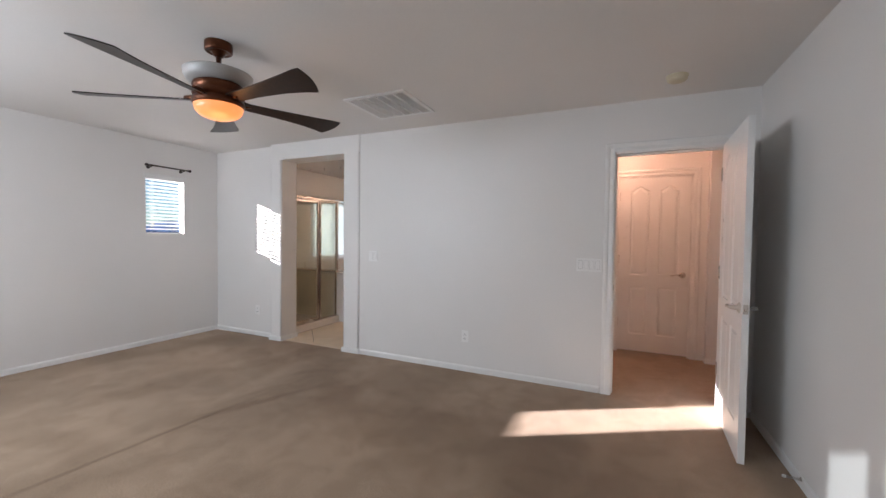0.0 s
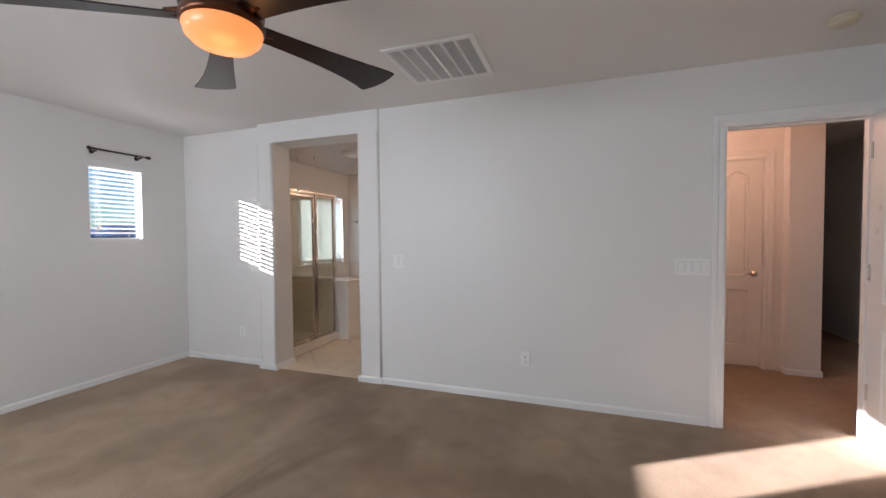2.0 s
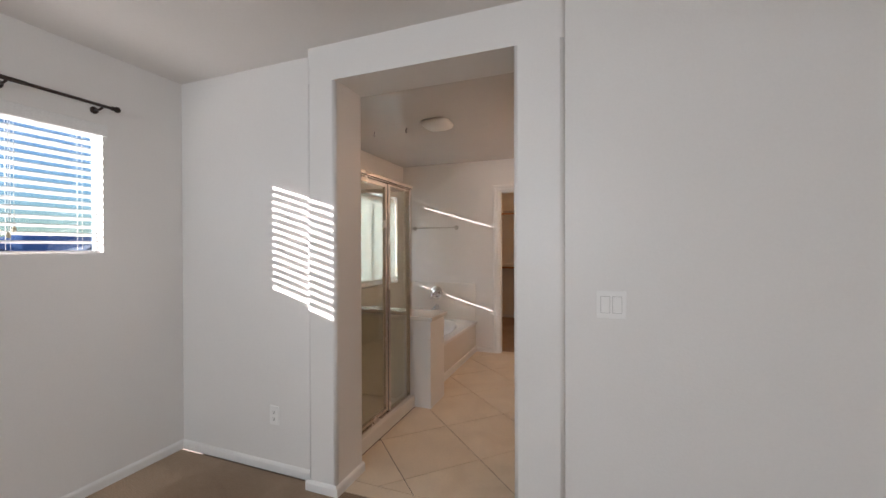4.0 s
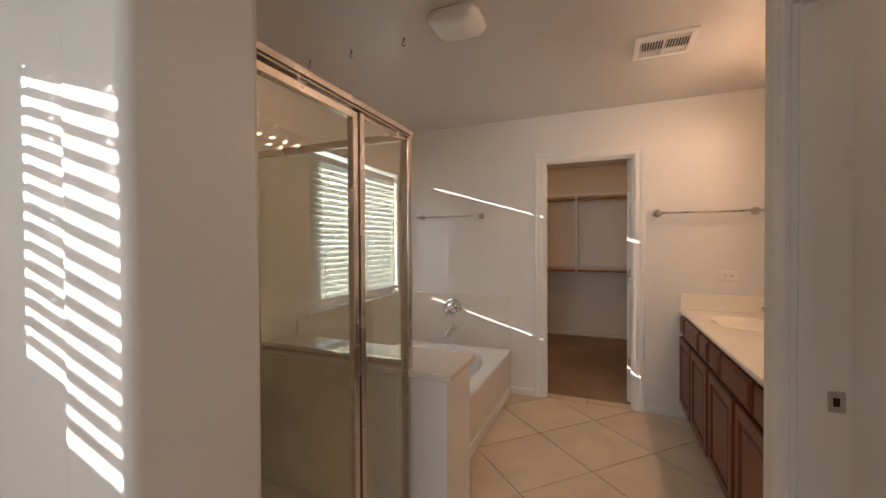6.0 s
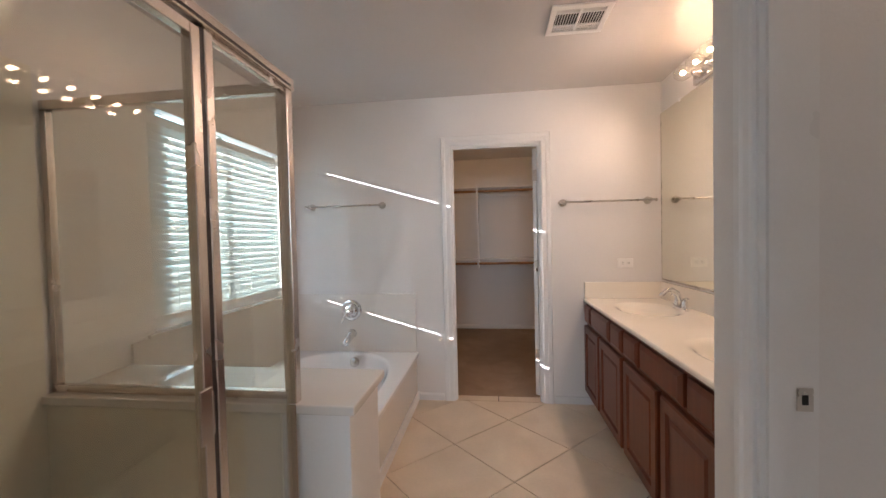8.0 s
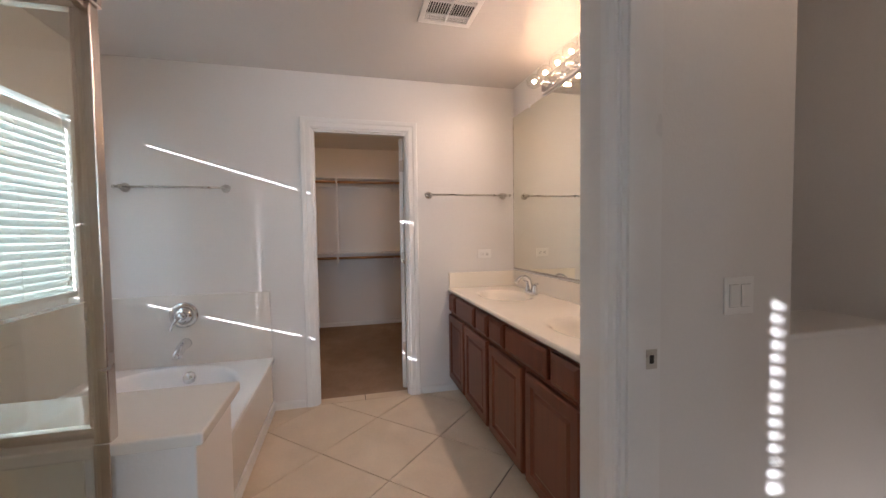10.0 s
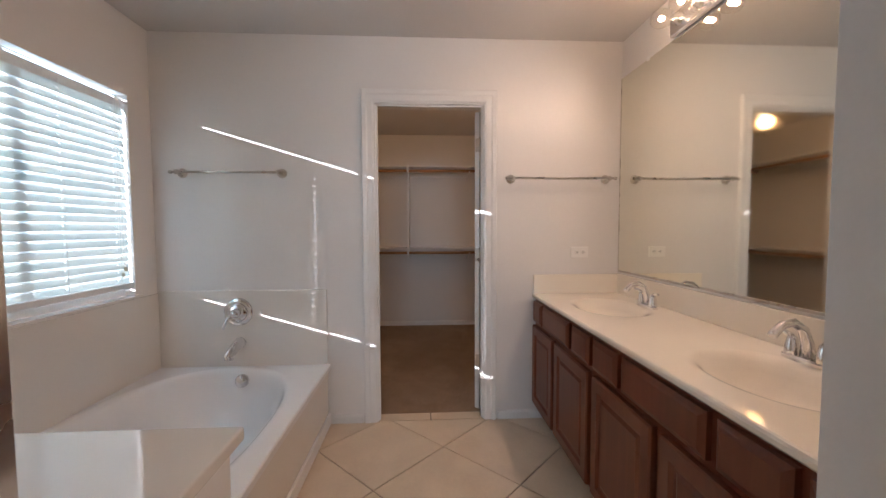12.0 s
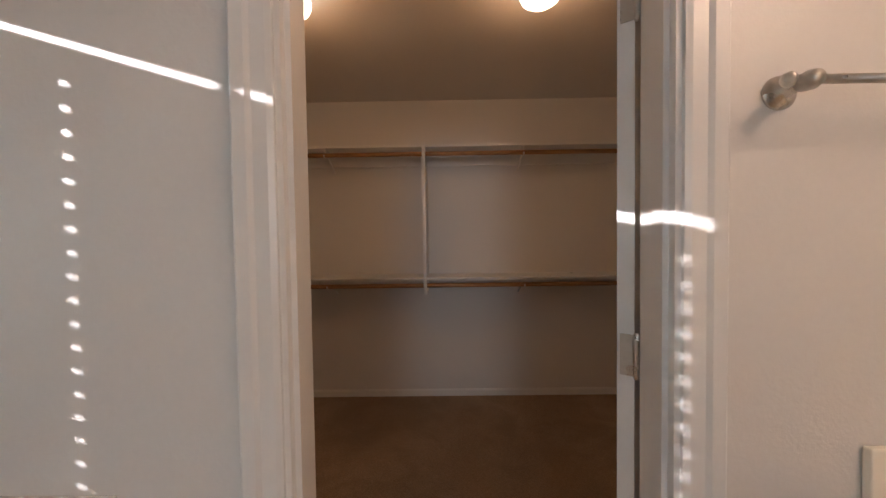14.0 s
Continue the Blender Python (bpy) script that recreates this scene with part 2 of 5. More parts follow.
COUNTER = material("countertop_marble", (0.93, 0.875, 0.775), rough=0.09, mottle=0.03, mottle_scale=3, grain=0.01, bump=0.02, bump_scale=8)
SHOWER = material("shower_panel", (0.84, 0.81, 0.70), rough=0.07, mottle=0.04, mottle_scale=2, grain=0.01, bump=0.02, bump_scale=8)
TUB = material("tub_acrylic", (0.88, 0.885, 0.89), rough=0.09, mottle=0.015, grain=0.005, bump=0.0)
CHROME = material("chrome", (0.80, 0.80, 0.81), rough=0.10, metal=1.0, mottle=0.04, mottle_scale=8, grain=0.01, bump=0)
NICKEL = material("brushed_nickel", (0.58, 0.55, 0.51), rough=0.28, metal=1.0, mottle=0.06, mottle_scale=10, grain=0.04, bump=0.03)
ALU = material("shower_frame_metal", (0.68, 0.62, 0.57), rough=0.26, metal=1.0, mottle=0.08, mottle_scale=6, grain=0.03, bump=0.03)
STRIP = material("dark_gasket", (0.04, 0.03, 0.028), rough=0.4, bump=0.05)
BRONZE = material("oil_rubbed_bronze", (0.105, 0.034, 0.014), rough=0.30, metal=0.75, mottle=0.2, mottle_scale=12, grain=0.05, bump=0.03)
BLADE = wood_material("fan_blade_wood", (0.010, 0.005, 0.004), (0.026, 0.011, 0.008), (1, 1, 1), 0.34)
BLADE.node_tree.nodes["Principled BSDF"].inputs["Specular IOR Level"].default_value = 0.4
CABINET = wood_material("cherry_cabinet_wood", (0.135, 0.033, 0.013), (0.165, 0.043, 0.017), (1.0, 1.0, 0.05), 0.36)
RODWOOD = wood_material("closet_rod_wood", (0.30, 0.14, 0.055), (0.45, 0.24, 0.10), (0.1, 1, 1), 0.4)
DARKROD = material("curtain_rod_metal", (0.05, 0.035, 0.03), rough=0.35, metal=0.7, bump=0.05)
PLASTIC = material("white_plastic", (0.88, 0.875, 0.86), rough=0.3, mottle=0.02, grain=0.01, bump=0)
IVORY = material("aged_plastic", (0.60, 0.54, 0.40), rough=0.4, mottle=0.04, grain=0.01, bump=0)
HOLE = material("dark_gap", (0.03, 0.028, 0.026), rough=0.8, bump=0)
VENTIN = material("duct_metal", (0.16, 0.15, 0.14), rough=0.6, bump=0.1)
VENTGREY = material("filter_media", (0.24, 0.24, 0.245), rough=0.9, mottle=0.1, grain=0.15, grain_scale=200, bump=0.3)
# plate plastic darkened to paint the shadow line round switch rockers
GAP_SHADE = material("rocker_gap_shade", (0.55, 0.545, 0.53), rough=0.5, mottle=0.03, grain=0.01, bump=0)
MIRROR = material("mirror_silver", (0.86, 0.85, 0.76), rough=0.015, metal=1.0, mottle=0.005, grain=0.0, bump=0)
GLASS = glass_material("shower_glass", (0.955, 0.96, 0.93))
PANE = glass_material("window_glass", (0.94, 0.97, 0.97))
TINTED = glass_material("tinted_window_glass", (0.62, 0.74, 0.84))
BULB = glass_material("bulb_glass", (0.98, 0.97, 0.95))
FILAMENT = glow_material("bulb_filament", (1.0, 0.66, 0.38), 12)
AMBER = glow_material("amber_bowl_glass", (1.0, 0.31, 0.085), 0.17, (0.35, 0.19, 0.11))
FROST = glow_material("frosted_dome_glass", (1.0, 0.86, 0.70), 0.8)
DISH = material("frosted_dish_glass", (0.42, 0.405, 0.39), rough=0.35, mottle=0.05, bump=0)
# see-through grey, added only to weaken the sun through the south windows
SUN_DIMMER = glass_material("sun_dimming_sheet", (0.25, 0.27, 0.27), gloss=0.3)
SLAT = slat_material("white_blind_slat", 0.18)
SLATW = slat_material("white_blind_slat_open", 0.05)
VINYL = material("window_vinyl", (0.80, 0.80, 0.79), rough=0.35, mottle=0.02, bump=0)
EARTH = material("desert_ground", (0.24, 0.20, 0.16), rough=0.95, mottle=0.3, mottle_scale=0.05, bump=0.3)
# distance haze is put into the hills' blue base colour
RIDGE = material("hazed_far_hills", (0.22, 0.32, 0.55), rough=1.0, mottle=0.2, mottle_scale=0.02, bump=0)
STUCCO = material("far_stucco", (0.34, 0.33, 0.34), rough=0.9, mottle=0.1, mottle_scale=0.3, bump=0)
ROOFTILE = material("far_roof_tile", (0.15, 0.13, 0.15), rough=0.9, mottle=0.15, mottle_scale=0.5, bump=0)


# mesh helpers
BASE = {}


def box(bm, x0, y0, z0, x1, y1, z1, bevel=0.0, seg=2):
    b = bmesh.new()
    bmesh.ops.create_cube(b, size=1)
    bmesh.ops.scale(b, vec=(abs(x1 - x0), abs(y1 - y0), abs(z1 - z0)), verts=b.verts)
    bmesh.ops.translate(b, vec=((x0 + x1) / 2, (y0 + y1) / 2, (z0 + z1) / 2), verts=b.verts)
    if bevel:
        bmesh.ops.bevel(b, geom=b.edges[:], offset=bevel, segments=seg, profile=0.5, affect="EDGES", clamp_overlap=True)
    merge(bm, b)
    return bm


def merge(bm, b):
    me = bpy.data.meshes.new("tmp")
    b.to_mesh(me)
    b.free()
    bm.from_mesh(me)
    bpy.data.meshes.remove(me)


def lathe(bm, profile, centre, axis=(0, 0, 1), seg=32):
    """Turns (radius, height) points round an axis through centre."""
    q = Vector((0, 0, 1)).rotation_difference(Vector(axis)).to_matrix()
    rings = []
    for r, h in profile:
        if r < 1e-6:
            rings.append([bm.verts.new(Vector(centre) + q @ Vector((0, 0, h)))])
        else:
            rings.append([bm.verts.new(Vector(centre) + q @ Vector((r * math.cos(2 * math.pi * k / seg), r * math.sin(2 * math.pi * k / seg), h))) for k in range(seg)])
    for a, b in zip(rings, rings[1:]):
        for k in range(seg):
            k2 = (k + 1) % seg
            if len(a) == 1 and len(b) > 1:
                bm.faces.new((a[0], b[k2], b[k])).smooth = True
            elif len(b) == 1 and len(a) > 1:
                bm.faces.new((a[k], a[k2], b[0])).smooth = True
            elif len(a) > 1:
                bm.faces.new((a[k], a[k2], b[k2], b[k])).smooth = True
    return bm


def tube(bm, points, radius, seg=10, caps=True):
    """A round bar along points; radius is a number or one for each point."""
    pts = [Vector(p) for p in points]
    rad = radius if isinstance(radius, (list, tuple)) else [radius] * len(pts)
    rings = []
    up = Vector((0.13, 0.21, 0.97))
    for i, p in enumerate(pts):
        d = (pts[min(i + 1, len(pts) - 1)] - pts[max(i - 1, 0)]).normalized()
        side = d.cross(up)
        if side.length < 0.1:
            side = d.cross(Vector((1, 0, 0)))
        side.normalize()
        other = side.cross(d).normalized()
        rings.append([bm.verts.new(p + rad[i] * (math.cos(2 * math.pi * k / seg) * side + math.sin(2 * math.pi * k / seg) * other)) for k in range(seg)])
    for a, b in zip(rings, rings[1:]):
        for k in range(seg):
            bm.faces.new((a[k], a[(k + 1) % seg], b[(k + 1) % seg], b[k])).smooth = True
    if caps:
        bm.faces.new(rings[0][::-1])
        bm.faces.new(rings[-1])
    return bm


def loft(bm, loops, cap_first=False, cap_last=True, smooth=False):
    """Joins closed loops of the same number of points."""
    rings = [[bm.verts.new(p) for p in loop] for loop in loops]
    n = len(rings[0])
    for a, b in zip(rings, rings[1:]):
        for k in range(n):
            f = bm.faces.new((a[k], a[(k + 1) % n], b[(k + 1) % n], b[k]))
            f.smooth = smooth
    if cap_first:
        bm.faces.new(rings[0][::-1])
    if cap_last:
        bm.faces.new(rings[-1])
    return rings


def finish(name, bm, mat, base):
    bmesh.ops.recalc_face_normals(bm, faces=bm.faces[:])
    bmesh.ops.translate(bm, vec=-Vector(base), verts=bm.verts)
    me = bpy.data.meshes.new(name)
    bm.to_mesh(me)
    bm.free()
    me.materials.append(mat)
    return me


def thing(name, at, label, category, group="", kind=""):
    ob = new(name)
    ob.empty_display_size = 0.1
    ob.location = at
    BASE[ob] = Vector(at)
    return tagged(ob, label, category, group, kind)


def part(name, bm, mat, parent, label=""):
    """One mesh object under a thing or a part; the bmesh is in world metres."""
    base = BASE[parent]
    ob = new(name, finish(name, bm, mat, base))
    ob.parent = parent
    BASE[ob] = base
    if label:
        tagged(ob, label)
    return ob


def solid(name, bm, mat, label, category, group="", kind="", base=(0, 0, 0)):
    ob = new(name, finish(name, bm, mat, base))
    ob.location = base
    BASE[ob] = Vector(base)
    return tagged(ob, label, category, group, kind)


def structure(name, bm, mat, label, category):
    return solid(name, bm, mat, label, category, kind="structure")


def slab(bm, axis, p0, p1, u0, u1, z0, z1, holes=()):
    """A wall between p0 and p1 across its axis, from u0 to u1 along, with openings (u0, u1, z0, z1)."""
    us = sorted({u0, u1, *[h[0] for h in holes], *[h[1] for h in holes]})
    for a, b in zip(us, us[1:]):
        m = (a + b) / 2
        cuts = sorted((h[2], h[3]) for h in holes if h[0] < m < h[1])
        z = z0
        for c0, c1 in cuts + [(z1, z1)]:
            if c0 > z + 1e-6:
                if axis == "x":
                    box(bm, p0, a, z, p1, b, c0)
                else:
                    box(bm, a, p0, z, b, p1, c0)
            z = max(z, c1)
    return bm


def nbm():
    return bmesh.new()


# ---- the shell: walls, floors, ceilings ----
H = 2.45
XW, XWB, XE = -4.89, -4.735, 1.145
YN, YA, YP, YB = 4.18, 4.24, 4.165, 4.43
YS, YR = -0.28, 7.25
XM = -1.79

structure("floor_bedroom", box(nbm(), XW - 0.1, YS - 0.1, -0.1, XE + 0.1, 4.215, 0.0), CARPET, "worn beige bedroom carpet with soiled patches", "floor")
structure("floor_hall", box(nbm(), -0.9, 4.219, -0.1, 2.6, 9.0, -0.001), CARPET, "beige hallway carpet", "floor")
structure("floor_closet", box(nbm(), -4.9, 7.36, -0.1, -1.4, 9.95, -0.002), CARPET, "dark beige closet carpet", "floor")

WEST_WIN = (3.342, 3.785, 1.325, 2.01)
WEST_WIN_2 = (0.50, 0.93, 1.345, 1.948)
BATH_WIN = (5.86, 7.07, 0.875, 2.008)
SOUTH = [(-4.63, -4.02, 1.30, 2.05), (-3.90, -1.2, 1.30, 2.05)]
structure("wall_west", slab(nbm(), "x", XW - 0.06, XW, YS - 0.16, YA + 0.1, 0, H, [WEST_WIN, WEST_WIN_2]), WALL, "white painted bedroom wall with small windows", "wall")
structure("wall_south", slab(nbm(), "y", YS - 0.05, YS, XW, XE + 0.15, 0, H, SOUTH), WALL, "white painted bedroom wall with a row of windows", "wall")
structure("wall_east", slab(nbm(), "x", XE, XE + 0.12, YS, YN + 0.12, 0, H), WALL, "white painted bedroom wall", "wall")
structure("wall_north", slab(nbm(), "y", YN, YN + 0.12, -2.42, XE, 0, H, [(0.165, 0.965, 0, 2.05)]), WALL, "white painted bedroom wall with a doorway", "wall")
structure("wall_north_corner", slab(nbm(), "y", YA, YB, XW, -3.79, 0, H), WALL, "white painted wall beside the bathroom opening", "wall")


def portal():
    bm = nbm()
    for x0, x1, y1 in ((-3.79, -3.602, YB), (-2.642, -2.42, 4.24)):
        b = nbm()
        box(b, x0, YP, 0, x1, y1, 2.255)
        edges = [e for e in b.edges if abs(e.verts[0].co.z - e.verts[1].co.z) > 1]
        bmesh.ops.bevel(b, geom=edges, offset=0.02, segments=5, profile=0.5, affect="EDGES")
        for f in b.faces:
            f.smooth = abs(f.normal.z) < 0.5 and min(abs(f.normal.x), abs(f.normal.y)) > 0.02
        merge(bm, b)
    b = nbm()
    box(b, -3.79, YP, 2.255, -2.42, YB, H)
    edges = [e for e in b.edges if abs(e.verts[0].co.z - e.verts[1].co.z) > 0.1]
    bmesh.ops.bevel(b, geom=edges, offset=0.02, segments=5, profile=0.5, affect="EDGES")
    merge(bm, b)
    return bm


structure("wall_portal", portal(), WALL, "white bathroom opening with rounded corner bead", "wall")
structure("wall_bath_west", slab(nbm(), "x", XWB - 0.08, XWB, YB, YR + 0.12, 0, H, [BATH_WIN]), WALL, "white painted bathroom wall with a wide window", "wall")
structure("wall_bath_rear", slab(nbm(), "y", YR, YR + 0.12, XWB, XM + 0.12, 0, H, [(-3.395, -2.675, 0, 2.06)]), WALL, "white painted bathroom wall with a closet doorway", "wall")
structure("wall_mirror", slab(nbm(), "x", XM, XM + 0.12, 5.36, YR, 0, H), WALL, "white painted wall behind the vanity", "wall")
structure("wall_toilet_room", slab(nbm(), "x", -2.428, -2.30, YB, 5.36, 0, H, [(4.46, 5.183, 0, 2.02)]), WALL, "white painted partition with a doorway", "wall")
structure("wall_toilet_north", box(nbm(), -2.30, 5.19, 0, -1.77, 5.36, H), WALL, "white painted end wall of the toilet room", "wall")
structure("wall_toilet_ledge", box(box(nbm(), -1.67, 5.27, 0, -1.10, 5.55, 0.88), -1.67, 5.26, 0.88, -1.10, 5.55, 0.905, 0.006), WALL, "low white boxed ledge", "wall")
structure("wall_toilet_back", box(box(nbm(), -1.67, 5.80, 0, -0.98, 5.92, H), -1.10, 4.30, 0, -0.98, 5.80, H), WALL, "white painted toilet room wall", "wall")
structure("wall_portal_return", box(nbm(), -2.428, 4.24, 0, -2.42, YB, 2.255), WALL, "white painted return wall", "wall")

structure("wall_hall_north", slab(nbm(), "y", 5.66, 5.78, -0.9, 1.09, 0, H, [(0.20, 0.955, 0, 2.055)]), WALL, "white painted hallway wall", "wall")
structure("wall_hall_jog", box(nbm(), 1.09, 5.55, 0, 1.345, 8.9, H), WALL, "white painted hallway corner", "wall")
structure("wall_hall_east", box(nbm(), 2.4, 4.3, 0, 2.52, 8.9, H), WALL, "white painted hallway wall", "wall")
structure("wall_hall_south", box(nbm(), XE + 0.12, 4.18, 0, 2.4, 4.30, H), WALL, "white painted hallway wall", "wall")
structure("wall_hall_end", slab(nbm(), "y", 8.9, 9.0, 1.09, 2.52, 0, H), WALL, "white painted hallway end wall", "wall")
structure("wall_hall_west", box(nbm(), -0.98, 4.3, 0, -0.9, 5.78, H), WALL, "white painted hallway wall", "wall")

structure("wall_closet_back", box(nbm(), -4.9, 9.78, 0, -1.4, 9.95, H), WALL, "white painted closet wall", "wall")
structure("wall_closet_west", box(nbm(), -4.9, 7.37, 0, -4.75, 9.83, H), WALL, "white painted closet wall", "wall")
structure("wall_closet_east", box(nbm(), -1.52, 7.37, 0, -1.4, 9.83, H), WALL, "white painted closet wall", "wall")

structure("ceiling_bedroom", box(nbm(), XW - 0.16, YS - 0.16, H, XE + 0.12, 4.3, H + 0.15), CEIL, "white textured bedroom ceiling", "ceiling")
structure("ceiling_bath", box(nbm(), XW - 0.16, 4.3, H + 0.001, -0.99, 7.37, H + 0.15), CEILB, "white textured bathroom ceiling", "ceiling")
structure("ceiling_closet", box(nbm(), XW - 0.16, 7.37, H, -1.3, 9.95, H + 0.15), CEIL, "white closet ceiling", "ceiling")
structure("ceiling_hall", box(nbm(), -0.98, 4.3, H, 2.52, 9.0, H + 0.15), CEIL, "white hallway ceiling", "ceiling")


def baseboard(x0, y0, x1, y1, nx, ny, h=0.057, t=0.012):
    """A base moulding along a wall face, proud of it towards (nx, ny)."""
    bm = nbm()
    n = Vector((nx, ny, 0))
    prof = [(0.0, 0.0), (t, 0.0), (t, h * 0.72), (t * 0.75, h * 0.86), (t * 0.35, h * 0.97), (0.0, h)]
    loops = [[Vector((x, y, 0)) + n * d + Vector((0, 0, z)) for d, z in prof] for x, y in ((x0, y0), (x1, y1))]
    loft(bm, loops, cap_first=True)
    return structure("baseboard", bm, TRIM, "white painted wooden baseboard", "baseboard")


for run in (
    (XW, YS, XW, YA, 1, 0), (XW + 0.012, YA, -3.79, YA, 0, -1), (-3.79, YP, -3.79, YA, -1, 0), (-3.802, YP, -3.602, YP, 0, -1), (-3.602, YP - 0.012, -3.602, YB, 1, 0),
    (-2.642, YP - 0.012, -2.642, 4.24, -1, 0), (-2.642, YP, -2.408, YP, 0, -1), (-2.42, YP, -2.42, YN, 1, 0), (-2.408, YN, 0.085, YN, 0, -1),
    (1.045, YN, XE, YN, 0, -1), (XE, YS, XE, YN, -1, 0), (XW, YS, XE, YS, 0, 1),
    (-3.69, YR, -3.475, YR, 0, -1), (-2.595, YR, -2.30, YR, 0, -1), (-2.428, 5.242, -2.428, 5.36, -1, 0),
    (1.02, 5.66, 1.09, 5.66, 0, -1), (1.09, 5.55, 1.09, 5.66, -1, 0), (1.078, 5.55, 1.357, 5.55, 0, -1), (-0.9, 5.66, 0.135, 5.66, 0, -1), (1.345, 5.55, 1.345, 8.9, 1, 0),
    (-4.75, 9.78, -1.52, 9.78, 0, -1), (-4.75, 7.37, -4.75, 9.78, 1, 0), (-1.52, 7.37, -1.52, 9.78, -1, 0),
):
    baseboard(*run)


def casing(axis, face, out, u0, u1, top, width=0.075, name="trim"):
    """Moulded door casing round an opening from u0 to u1, on the wall face; out is the way it stands proud (+1 or -1)."""
    bm = nbm()
    prof = [(0.0, 0.0), (0.0, 0.010), (width * 0.15, 0.013), (width * 0.5, 0.012), (width * 0.62, 0.017), (width * 0.92, 0.018), (width, 0.012), (width, 0.0)]

    def at(u, z, d):
        return Vector((face + out * d, u, z)) if axis == "x" else Vector((u, face + out * d, z))

    loops = []
    for u, z, su, sz in ((u0, 0, -1, 0), (u0, top, -1, 1), (u1, top, 1, 1), (u1, 0, 1, 0)):
        loops.append([at(u + su * w, z + sz * w, d) for w, d in prof])
    loft(bm, loops, cap_first=True)
    return structure(name, bm, TRIM, "white painted moulded door casing", "door casing")


def jamb(axis, f0, f1, u0, u1, top, t=0.018, stop=0.5):
    """The lining of a doorway through a wall from f0 to f1, with its door stop."""
    bm = nbm()

    def b(ua, ub, za, zb, fa, fb):
        if axis == "x":
            box(bm, fa, ua, za, fb, ub, zb)
        else:
            box(bm, ua, fa, za, ub, fb, zb)

    b(u0, u0 + t, 0, top, f0, f1)
    b(u1 - t, u1, 0, top, f0, f1)
    b(u0 + t, u1 - t, top - t, top, f0, f1)
    s0, s1 = f0 + (f1 - f0) * (stop - 0.14), f0 + (f1 - f0) * (stop + 0.14)
    b(u0 + t, u0 + t + 0.011, 0, top - t, s0, s1)
    b(u1 - t - 0.011, u1 - t, 0, top - t, s0, s1)
    b(u0 + t + 0.011, u1 - t - 0.011, top - t - 0.011, top - t, s0, s1)
    return structure("trim", bm, TRIM, "white painted door lining with a stop", "door frame")


casing("y", YN, -1, 0.175, 0.955, 2.042)
jamb("y", YN - 0.001, YN + 0.121, 0.165, 0.965, 2.05, stop=0.6)
casing("y", 5.66, -1, 0.21, 0.945, 2.048)
jamb("y", 5.659, 5.781, 0.20, 0.955, 2.055, stop=0.75)
casing("y", YR, -1, -3.388, -2.682, 2.053)
jamb("y", YR - 0.001, YR + 0.121, -3.395, -2.675, 2.06, stop=0.30)
casing("y", YR + 0.12, 1, -3.388, -2.682, 2.053)
casing("x", -2.428, -1, 4.468, 5.175, 2.012, 0.066)
jamb("x", -2.429, -2.299, 4.46, 5.183, 2.02, stop=0.25)
strike = thing("strike_plate", (-2.33, 5.165, 0.91), "satin metal strike plate set in a door frame", "strike plate")
bm = box(nbm(), -2.348, 5.162, 0.882, -2.312, 5.1655, 0.938, 0.001)
plate_ob = part("plate", bm, NICKEL, strike)
part("latch_hole", box(nbm(), -2.338, 5.161, 0.898, -2.324, 5.1635, 0.922), HOLE, strike, "dark latch hole")


# ---- bathroom floor ----
structure("floor_bath", box(nbm(), -4.7, 4.216, -0.1, XM, 7.359, -0.006), GROUT, "beige grout bed under diagonal floor tiles", "floor")
bath_floor = bpy.data.objects["floor_bath"]


# ---- doors ----
def panel_face(bm, cell, panel, y, out, rise=0.0, depth=0.008, n=12):
    """One side of a door over a cell, with a moulded panel sunk into it. out: the side's normal along y."""
    cx0, cx1, cz0, cz1 = cell
    x0, x1, z0, z1 = panel
    ts = [k / n for k in range(n + 1)]

    def ring(d, dep, outer=False):
        if outer:
            pts = [(cx0, cz0), (cx1, cz0)] + [((cx1 if t == 0 else cx0 if t == 1 else x1 + (x0 - x1) * t), cz1) for t in ts]
        else:
            a, b = x0 + d, x1 - d
            pts = [(a, z0 + d), (b, z0 + d)] + [(b + (a - b) * t, z1 - rise - d + rise * (0.5 - 0.5 * math.cos(2 * math.pi * t))) for t in ts]
        return [Vector((x, y - out * dep, z)) for x, z in pts]

    loft(bm, [ring(0, 0, True), ring(0, 0), ring(0.007, depth), ring(0.018, depth), ring(0.034, depth * 0.25)], cap_last=True)


def door_leaf_mesh(w, h, t):
    """A four-panel moulded leaf from x = 0 to w, centred on y = 0; the upper two panels have an arched head."""
    bm = nbm()
    st, mid, rail = 0.115, 0.10, 0.12
    xm = w / 2
    lock = h * 0.40
    for out in (1, -1):
        y = out * t / 2
        for cx0, cx1, px0, px1 in ((0, xm, st, xm - mid / 2), (xm, w, xm + mid / 2, w - st)):
            panel_face(bm, (cx0, cx1, 0, lock), (px0, px1, 0.20, lock - 0.055), y, out)
            panel_face(bm, (cx0, cx1, lock, h), (px0, px1, lock + 0.085, h - 0.11), y, out, rise=0.05)
    for x in (0, w):
        bm.faces.new([bm.verts.new((x, s * t / 2, z)) for s, z in ((-1, 0), (1, 0), (1, h), (-1, h))])
    for z in (0, h):
        bm.faces.new([bm.verts.new((x, s * t / 2, z)) for s, x in ((-1, 0), (1, 0), (1, w), (-1, w))])
    bmesh.ops.remove_doubles(bm, verts=bm.verts[:], dist=0.0004)
    return bm


